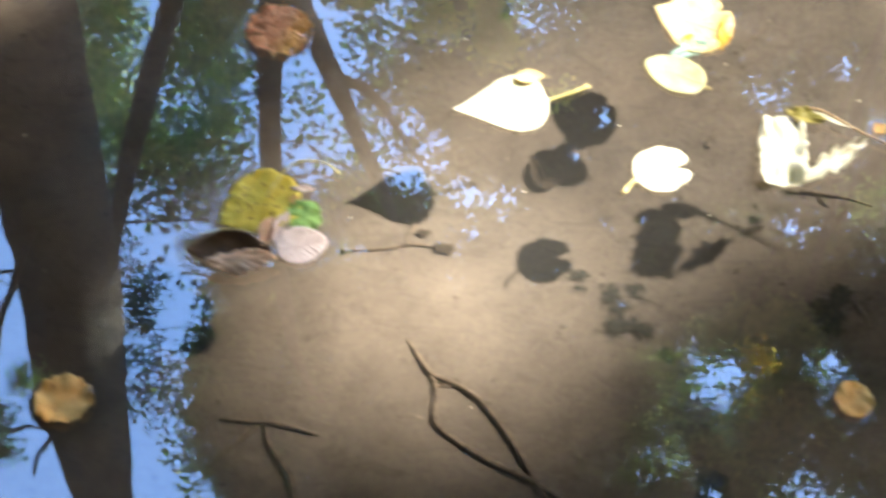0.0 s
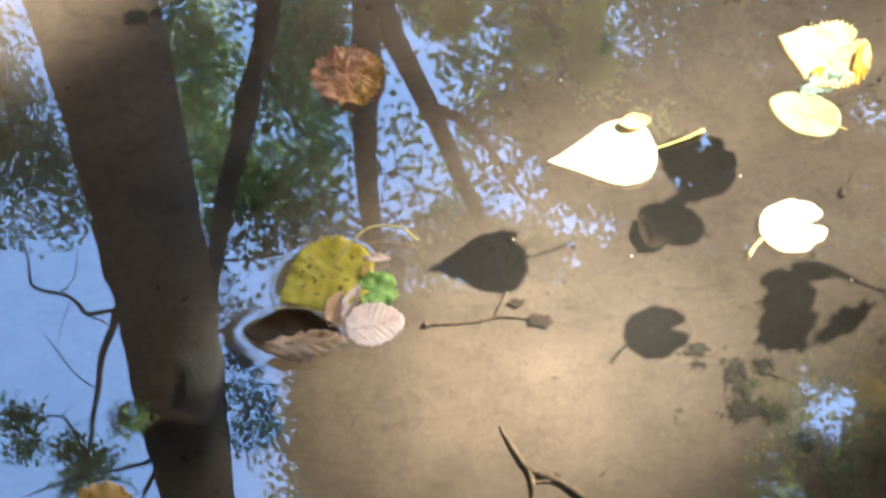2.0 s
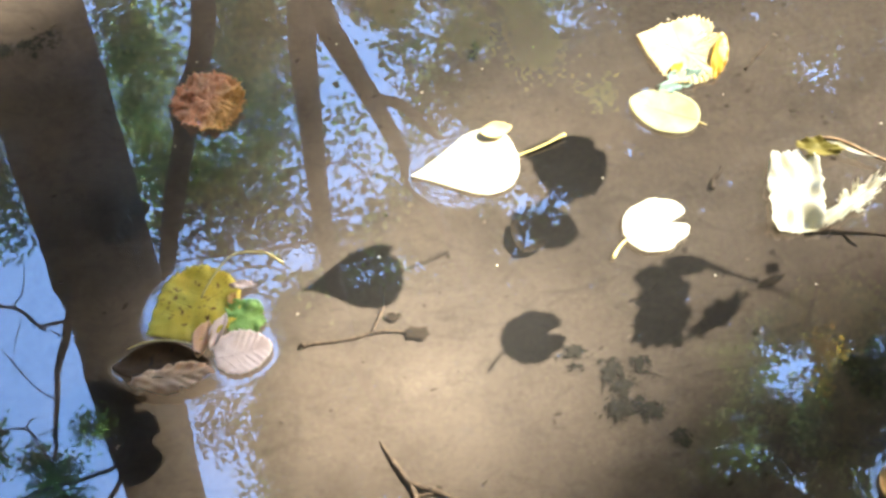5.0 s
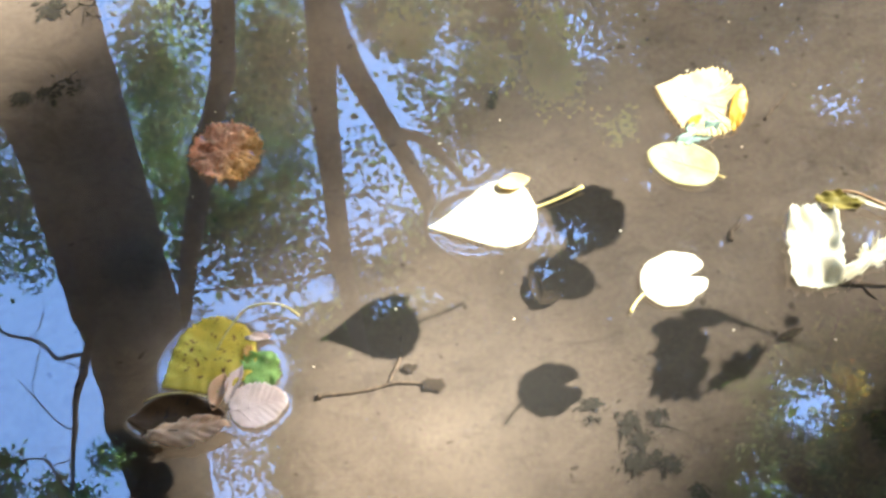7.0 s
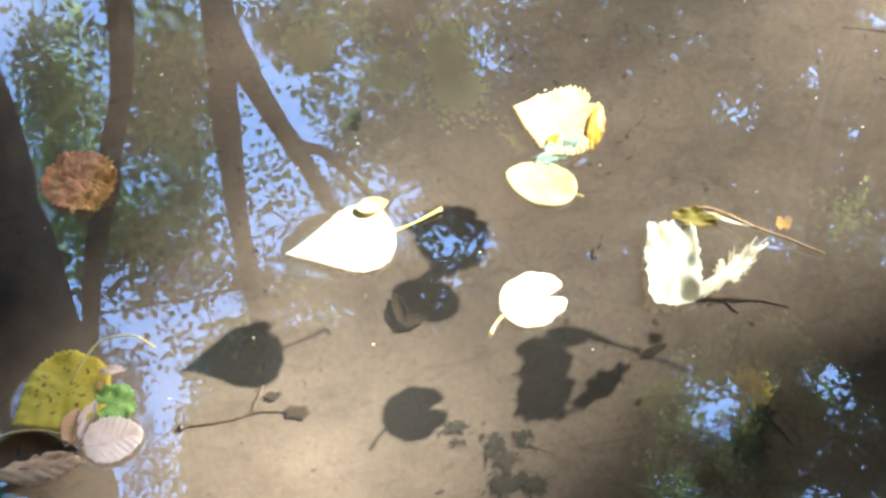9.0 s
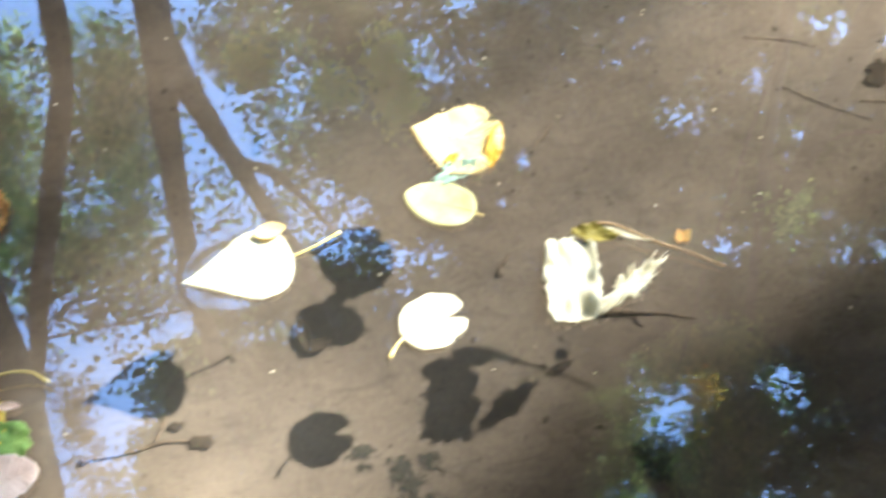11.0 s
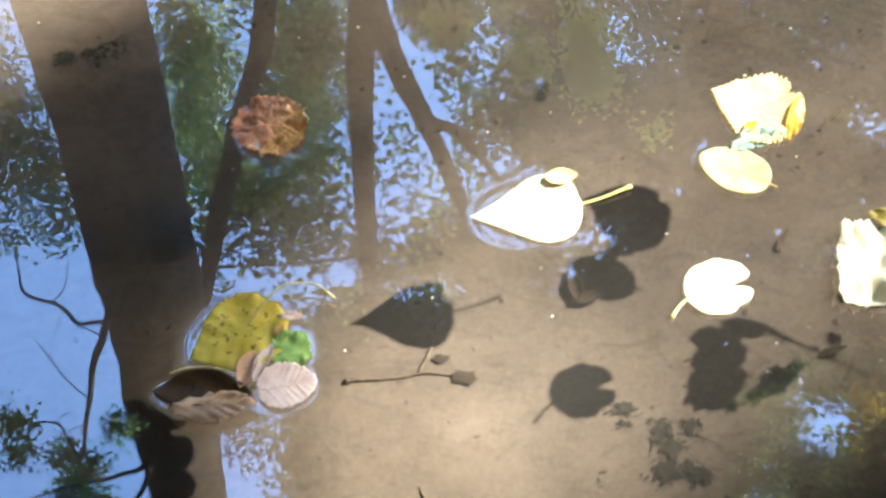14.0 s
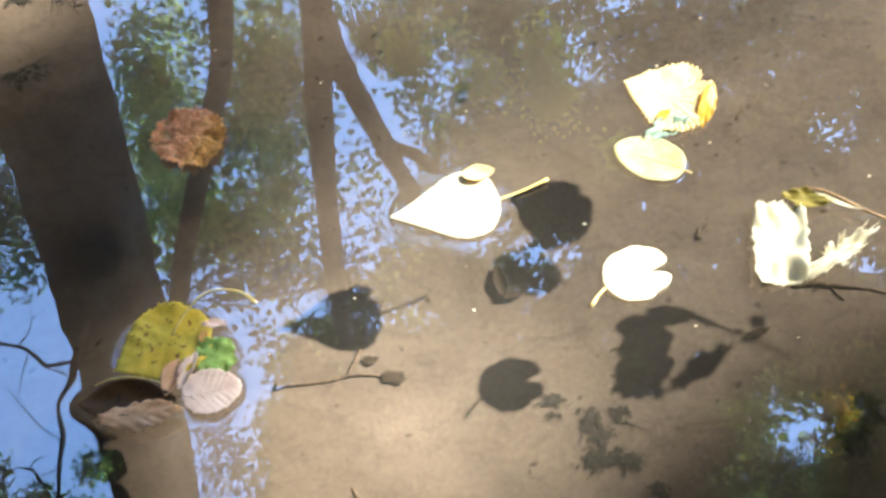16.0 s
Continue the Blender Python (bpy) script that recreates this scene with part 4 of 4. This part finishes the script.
def build_floating_leaves():
    ochre = fallen_leaf("sunlit yellow toothed leaf with folded amber base", (0.235, 0.766), 156, "birch", 0.084, 0.074, LEAF_SUNLIT_YELLOW, 1, teeth=20, tooth=0.15, curl=0.06, ruffle=0.06, pleat=(5, 0.0003), ragged=0.006, notches=((-128, 6, 0.18),), steps=89)
    flap(ochre, "folded_base", (-0.034, -0.002, 0.003), 96, "elliptic", 0.05, 0.015, LEAF_AMBER, 31, "amber folded base", roll=0.1, ruffle=0.2, ragged=0.03)
    flap(ochre, "torn_flap", (-0.002, 0.024, 0.0028), -115, "elliptic", 0.017, 0.008, LEAF_AMBER, 32, "amber flap at a tear", roll=0.15, ruffle=0.3, ragged=0.08)
    fallen_leaf("pale greenish yellow oval leaf touching a green scrap", (0.211, 0.701), 156, "ovate", 0.063, 0.043, LEAF_PALE, 2, [(0.002, 0, 0, 0.001), (-0.007, 0.001, 0.001, 0.0008)], curl=0.12, teeth=18, tooth=0.03, pull=0.5)
    fallen_leaf("small curled bluish green leaf scrap between two leaves", (0.229, 0.731), 24, "elliptic", 0.046, 0.021, LEAF_BLUEGREEN, 3, ragged=0.07, curl=0.3, ruffle=0.35, z=0.0025, notches=((70, 12, 0.35), (-100, 14, 0.3), (150, 12, 0.3)))
    fallen_leaf("pale green rounded leaf, split, with thick short stalk", (0.19, 0.588), 22, "round", 0.058, 0.052, LEAF_CREAM, 4, [(0.004, 0, 0.001, 0.0015), (-0.008, -0.005, 0.002, 0.0012), (-0.018, -0.012, 0.002, 0.0015)], notches=((-12, 9, 0.62), (95, 12, 0.06), (50, 10, 0.07), (-70, 12, 0.1)), ragged=0.012, curl=0.1, stalk_mat=STALK)
    torn_leaf()
    fallen_leaf("tiny torn orange leaf scrap on the water", (0.412, 0.643), 70, "round", 0.017, 0.013, LEAF_ORANGE, 6, notches=((10, 20, 0.6), (190, 20, 0.5)), ragged=0.1, curl=0.3, veins=False)
    fallen_leaf("broad heart-shaped pale leaf with straight stalk", (0.035, 0.656), 189, "heart", 0.094, 0.066, LEAF_CREAM, 7, [(0.004, 0, 0.001, 0.0013), (-0.02, -0.004, 0.003, 0.0011), (-0.044, -0.011, 0.004, 0.0017)], curl=0.08, ruffle=0.05, teeth=22, tooth=0.05, steps=89, pull=0.55)
    fallen_leaf("little pale yellow leaf lying on a heart-shaped leaf", (0.064, 0.688), 10, "elliptic", 0.028, 0.016, LEAF_SUNLIT_YELLOW, 8, curl=0.45, z=0.0055, veins=False, ragged=0.03)
    fallen_leaf("crinkled reddish brown round leaf, wet", (-0.185, 0.737), 60, "round", 0.065, 0.065, LEAF_CRINKLED, 9, z=0.0022, ragged=0.04, curl=0.03, ruffle=0.12, crinkle=0.05, rings=22, steps=73, pull=0.25, veins=False, notches=((150, 8, 0.14), (-170, 7, 0.2), (-150, 6, 0.14), (170, 6, 0.12), (-70, 8, 0.06)))
    yellow = fallen_leaf("spotted yellow leaf with long arching stalk", (-0.194, 0.536), 211, "birch", 0.085, 0.067, LEAF_YELLOW, 10, ragged=0.014, stalk=[(0.032, -0.004, 0.001, 0.0008), (0.014, -0.013, 0.006, 0.0009), (-0.008, -0.018, 0.011, 0.0009), (-0.03, -0.006, 0.011, 0.0008), (-0.039, 0.01, 0.006, 0.0013)], teeth=18, tooth=0.06, curl=0.08, ruffle=0.09, pleat=(6, 0.0006), steps=73)
    flap(yellow, "torn_base", (-0.044, 0.006, 0.003), 150, "elliptic", 0.02, 0.008, LEAF_PALE_PINK, 33, "pale dry torn base", roll=0.2, ruffle=0.3, ragged=0.16)
    flap(yellow, "brown_patch", (-0.031, 0.012, 0.0035), 40, "round", 0.01, 0.008, LEAF_ORANGE, 34, "brown dried patch", ruffle=0.1, ragged=0.2)
    fallen_leaf("small bright green leaf beside a yellow leaf", (-0.151, 0.525), 70, "round", 0.035, 0.034, LEAF_GREEN, 11, ragged=0.03, curl=0.14, ruffle=0.16, teeth=7, tooth=0.2, notches=((-60, 14, 0.16), (30, 12, 0.14), (110, 10, 0.12), (-140, 12, 0.12)))
    rolled = fallen_leaf("rolled dark brown leaf, its inside up", (-0.217, 0.487), 181, "elliptic", 0.078, 0.033, LEAF_DARK, 12, curl=0.05, ruffle=0.1, roll=0.34, veins=False, pull=1.8)
    smooth(part("rim", tube([(-0.026, -0.013, 0.0071, 0.0004), (-0.01, -0.0161, 0.011, 0.0008), (0.012, -0.0161, 0.011, 0.0007), (0.026, -0.013, 0.0071, 0.0004)], 6, 6, 0.15, 4), STALK, rolled, "thin yellowish upturned rim"))
    fallen_leaf("rumpled orange tan leaf edge along a rolled leaf", (-0.206, 0.471), 8, "elliptic", 0.066, 0.026, LEAF_TAN, 18, curl=0.05, ruffle=0.2, z=0.0138, ragged=0.05, roll=-0.12, pleat=(6, 0.0009), veins=False, notches=((80, 10, 0.25), (130, 9, 0.2), (-60, 10, 0.25)))
    fallen_leaf("pale greyish pink ribbed leaf floating against a rolled leaf", (-0.152, 0.494), 12, "ovate", 0.047, 0.039, LEAF_PALE_PINK, 13, teeth=13, tooth=0.1, curl=0.16, pleat=(8, 0.0004), veins=True, ragged=0.02)
    fallen_leaf("curled tan leaf scrap", (-0.184, 0.507), 75, "elliptic", 0.034, 0.015, LEAF_TAN, 14, curl=0.2, roll=0.45, veins=False, z=0.003)
    fallen_leaf("pale curled leaf strip beside a ribbed leaf", (-0.172, 0.512), 68, "elliptic", 0.034, 0.012, LEAF_PALE_PINK, 19, curl=0.3, roll=0.5, veins=False, z=0.004, ragged=0.06)
    fallen_leaf("orange tan curled leaf on the water", (-0.35, 0.335), 20, "round", 0.05, 0.046, LEAF_ORANGE, 15, ragged=0.04, curl=0.3, ruffle=0.2)
    fallen_leaf("tan rounded leaf floating alone", (0.346, 0.352), 80, "round", 0.036, 0.034, LEAF_ORANGE, 16, curl=0.2, ragged=0.03, ruffle=0.15)


build_floating_leaves()
build_water()


# ---- on the stream bed ----
def bed(x, y, up=0.0):
    return float(ground_z(np.array(x), np.array(y))) + relief(x, y) + up


def stick(name, label, runs, material=WET_WOOD, category="twig", group="sticks on the bed", seed=0):
    """A wet stick from runs of (x, y, radius); the first run is the stem, the rest are its side shoots."""
    x0, y0 = runs[0][0][:2]
    t = thing(name, (x0, y0, bed(x0, y0)), label, category, group)
    for i, run in enumerate(runs):
        rows = [(p[0] - x0, p[1] - y0, bed(p[0], p[1]) - bed(x0, y0) + p[2] * 0.6, p[2] * 0.88) for p in run]
        smooth(part("stem" if i == 0 else "shoot", tube(rows, 7, 5, 0.16, seed + i), material, t))
    return t


def muck_clump(label, at, size, strands, seed):
    """A clump of dark rotting strands and flakes on the bed."""
    rng = np.random.default_rng(seed)
    t = thing("muck_clump", (*at, bed(*at)), label, "debris", "clumps on the bed")
    bits = []
    hubs = rng.normal(size=(4, 2)) * size * 0.36
    for k in range(strands * 22):
        hub = hubs[rng.integers(0, len(hubs))]
        c = hub + rng.normal(size=2) * size * 0.15
        l = size * (0.045 + 0.26 * rng.random() ** 2)
        v, f = blade_mesh("elliptic", l, l * rng.uniform(0.25, 0.6), seed * 57 + k, rings=2, ragged=0.2, curl=0.05, ruffle=0.12, steps=9)
        a, h = rng.uniform(0, 2 * math.pi), 0.0012 + 0.001 * rng.random()
        ca, sa = math.cos(a), math.sin(a)
        h += bed(at[0] + c[0], at[1] + c[1]) - bed(*at)
        bits.append(([(c[0] + x * ca - y * sa, c[1] + x * sa + y * ca, h + z) for x, y, z in v], f))
    smooth(part("mass", joined(*bits), MUCK, t))
    for k in range(max(3, strands // 2)):
        a, l = rng.uniform(0, 2 * math.pi), size * rng.uniform(0.5, 1.2)
        c = rng.normal(size=2) * size * 0.3
        d = np.array((math.cos(a), math.sin(a)))
        rows = []
        for q in np.linspace(-0.5, 0.5, 5):
            at_q = c + d * l * q + rng.normal(size=2) * l * 0.09
            rows.append((*at_q, bed(at[0] + at_q[0], at[1] + at_q[1]) - bed(*at) + 0.0015 * rng.random(), size * rng.uniform(0.008, 0.018) * (1.15 - abs(q) * 1.6)))
        smooth(part("strand", tube(rows, 6, 3, 0.3, seed * 31 + k), MUCK, t))
    return t


def sodden_leaf(label, at, tip, kind, length, width, seed, material=SODDEN, **shape):
    return fallen_leaf(label, at, tip, kind, length, width, material, seed, z=bed(*at, 0.003), group="leaves on the bed", veins=False, name="sunken_leaf", **shape)


def build_bed():
    twig = stick("forked_twig", "dark forked twig lying on the sandy bed", [[(-0.116, 0.549, 0.0038), (-0.108, 0.551, 0.0022), (-0.087, 0.552, 0.0017), (-0.066, 0.555, 0.002), (-0.05, 0.559, 0.0019), (-0.036, 0.558, 0.0017), (-0.022, 0.556, 0.0017)], [(-0.054, 0.557, 0.002), (-0.049, 0.569, 0.0018), (-0.044, 0.58, 0.0019), (-0.042, 0.592, 0.0013), (-0.041, 0.606, 0.0018)]], seed=3)
    sodden_leaf("dark sodden leaf scrap at a twig's end", (-0.014, 0.554), 170, "elliptic", 0.022, 0.012, 71, ragged=0.1, curl=0.02, notches=((38, 16, -0.28), (142, 16, -0.28), (-38, 16, -0.28), (-142, 16, -0.28), (90, 14, 0.25)))
    sodden_leaf("brown curled scrap beside the twig", (-0.034, 0.572), 20, "round", 0.014, 0.009, 72, ragged=0.12, curl=0.1, notches=((40, 25, 0.5), (200, 20, 0.4), (130, 14, -0.3)))
    stick("forked_branch", "dark forked branch lying in the shallows", [[(-0.05, 0.456, 0.0005), (-0.045, 0.446, 0.0017), (-0.035, 0.43, 0.0026), (-0.026, 0.417, 0.0032), (-0.003, 0.407, 0.003), (0.018, 0.393, 0.0032), (0.046, 0.355, 0.0034), (0.066, 0.318, 0.0036), (0.085, 0.28, 0.0038)], [(-0.026, 0.417, 0.0028), (-0.022, 0.399, 0.0028), (-0.023, 0.366, 0.003), (0.0, 0.346, 0.0032), (0.03, 0.327, 0.0034), (0.07, 0.308, 0.0036), (0.1, 0.285, 0.0036)], [(-0.023, 0.405, 0.0018), (-0.012, 0.406, 0.002), (-0.004, 0.407, 0.0016)]], category="branch", seed=5)
    stick("sunken_stick", "dark stick with side shoots in shaded water", [[(-0.225, 0.366, 0.0022), (-0.171, 0.362, 0.003), (-0.134, 0.352, 0.002)], [(-0.187, 0.373, 0.0018), (-0.178, 0.34, 0.0034), (-0.158, 0.31, 0.004), (-0.15, 0.27, 0.004)], [(-0.25, 0.305, 0.002), (-0.203, 0.349, 0.0022), (-0.19, 0.362, 0.0015)]], seed=7)
    stick("short_stick", "short dark crooked stick on the bed", [[(0.279, 0.709, 0.001), (0.274, 0.699, 0.0022), (0.268, 0.694, 0.0022), (0.266, 0.684, 0.0032)]], seed=9)
    stick("short_stick", "thin dark straight stick on the bed", [[(0.347, 0.852, 0.0012), (0.334, 0.836, 0.0022), (0.329, 0.832, 0.0018), (0.318, 0.818, 0.0016)]], seed=10)
    stick("bark_strip", "ragged dark bark strip on the bed", [[(0.348, 0.634, 0.0034), (0.362, 0.635, 0.0042), (0.393, 0.63, 0.0024), (0.41, 0.627, 0.0016), (0.436, 0.619, 0.001)], [(0.378, 0.632, 0.0014), (0.383, 0.622, 0.0018), (0.388, 0.616, 0.001)]], seed=11)
    stick("short_stick", "two thin crossed splinters on the bed", [[(0.176, 0.573, 0.0008), (0.19, 0.578, 0.0012), (0.203, 0.589, 0.0007)], [(0.178, 0.575, 0.0007), (0.196, 0.577, 0.001), (0.206, 0.58, 0.0005)]], seed=12)
    stick("long_stick", "long thin dark stick under water", [[(0.582, 0.868, 0.0008), (0.62, 0.842, 0.0012), (0.66, 0.815, 0.0008)]], seed=13)
    stick("long_stick", "straight dark stick reaching along the bed", [[(0.655, 0.84, 0.0009), (0.69, 0.835, 0.001), (0.725, 0.834, 0.0012), (0.76, 0.834, 0.0006)]], seed=14)
    stick("long_stick", "thin dark stick lying across the bed", [[(0.65, 0.806, 0.0006), (0.678, 0.798, 0.0009), (0.72, 0.796, 0.0011), (0.775, 0.793, 0.0006)]], seed=15)
    stick("short_stick", "pale thin stick on lit sand", [[(0.56, 0.934, 0.0007), (0.6, 0.925, 0.001), (0.63, 0.914, 0.0006)]], seed=16)
    sodden_leaf("dark folded sunken leaf on the bed", (0.083, 0.645), 100, "elliptic", 0.036, 0.013, 81, curl=0.8)
    sodden_leaf("dark narrow sunken leaf scrap", (0.094, 0.634), 20, "elliptic", 0.03, 0.012, 82, curl=0.6)
    sodden_leaf("dark rounded leaf scrap on the bed", (0.324, 0.641), 0, "ovate", 0.013, 0.009, 84, ragged=0.25)
    sodden_leaf("pale thin leaf scrap on the bed", (0.276, 0.573), 60, "elliptic", 0.012, 0.006, 85, material=GRIT, ragged=0.1)
    sodden_leaf("dark sunken leaf half in silt", (0.305, 0.585), 22, "elliptic", 0.026, 0.009, 86, ragged=0.12)
    sodden_leaf("dark lobed sunken leaf beside thin sticks", (0.69, 0.874), 30, "round", 0.05, 0.032, 87, ragged=0.06, curl=0.05, notches=((40, 14, 0.5), (95, 12, 0.45), (150, 13, 0.55), (-40, 14, 0.5), (-110, 13, 0.5)))
    muck_clump("dark clump at the far side of the bed", (0.82, 0.965), 0.04, 18, 9)
    muck_clump("tangled dark rotting clump on the sand", (0.12, 0.523), 0.02, 7, 1)
    muck_clump("wide dark rotting clump of strands", (0.158, 0.5), 0.032, 12, 2)
    muck_clump("loose dark strands beside a clump", (0.181, 0.474), 0.034, 9, 3)
    muck_clump("dark clump of rotting plant bits on lit sand", (-0.4, 0.888), 0.022, 20, 4)
    muck_clump("thin dark strands on lit sand", (-0.37, 0.9), 0.03, 5, 5)
    muck_clump("dark mossy clump at the edge of lit sand", (-0.35, 1.0), 0.04, 20, 6)
    muck_clump("small knot of dark strands", (0.058, 0.86), 0.016, 9, 7)
    muck_clump("flat dark clump in shaded water", (0.4, 0.5), 0.04, 16, 8)


def build_litter():
    """Crumbs, flakes and grit strewn over the bed, too many and too small to count."""
    rng = np.random.default_rng(5)
    dark, pale = ([], []), ([], [])
    for k in range(3000):
        x, y = rng.uniform(-0.75, 1.0), rng.uniform(0.22, 1.2)
        if noise.noise((x * 5, y * 5, 7.0)) < rng.uniform(-0.5, 0.35):
            continue
        verts, faces = dark if rng.random() < 0.92 else pale
        l = 0.0008 + 0.004 * rng.random() ** 5
        w = l * rng.uniform(0.25, 0.8)
        a = rng.normal(0.3, 0.8)
        z = bed(x, y, 0.0008)
        k0 = len(verts)
        m = 6
        for ring, (s, up) in enumerate(((1.0, -0.001), (0.8, 0.0001))):
            for i in range(m):
                b = 2 * math.pi * i / m
                u, v = l * s * math.cos(b) * rng.uniform(0.45, 1.4), w * s * math.sin(b) * rng.uniform(0.45, 1.4)
                verts.append((x + u * math.cos(a) - v * math.sin(a), y + u * math.sin(a) + v * math.cos(a), z + up))
        faces.append(tuple(range(k0 + m, k0 + 2 * m)))
        faces += [(k0 + i, k0 + (i + 1) % m, k0 + m + (i + 1) % m, k0 + m + i) for i in range(m)]
    tagged(part("bed_litter", dark, LITTER), "dark crumbs of rotten leaf and bark on sand", "debris", kind="stuff")
    tagged(part("bed_grit", pale, GRIT), "pale grit and leaf flecks on sand", "debris", kind="stuff")


def build_specks():
    """Specks of fluff and husk afloat on the water."""
    rng = np.random.default_rng(9)
    verts, faces = [], []
    for k in range(46):
        x, y, r = rng.uniform(-0.45, 0.75), rng.uniform(0.3, 1.0), rng.uniform(0.0006, 0.0015)
        k0, a = len(verts), rng.uniform(0, 3)
        for up, s in ((0.0, 1.0), (0.0009, 0.6)):
            verts += [(x + r * s * math.cos(a + i * 1.0472), y + r * s * 0.7 * math.sin(a + i * 1.0472), 0.0004 + up) for i in range(6)]
        faces.append(tuple(range(k0 + 6, k0 + 12)))
        faces += [(k0 + i, k0 + (i + 1) % 6, k0 + 6 + (i + 1) % 6, k0 + 6 + i) for i in range(6)]
    tagged(part("floating_specks", (verts, faces), LEAF_CREAM), "tiny pale specks of fluff afloat on the water", "debris", kind="stuff")


build_bed()
build_litter()
build_specks()
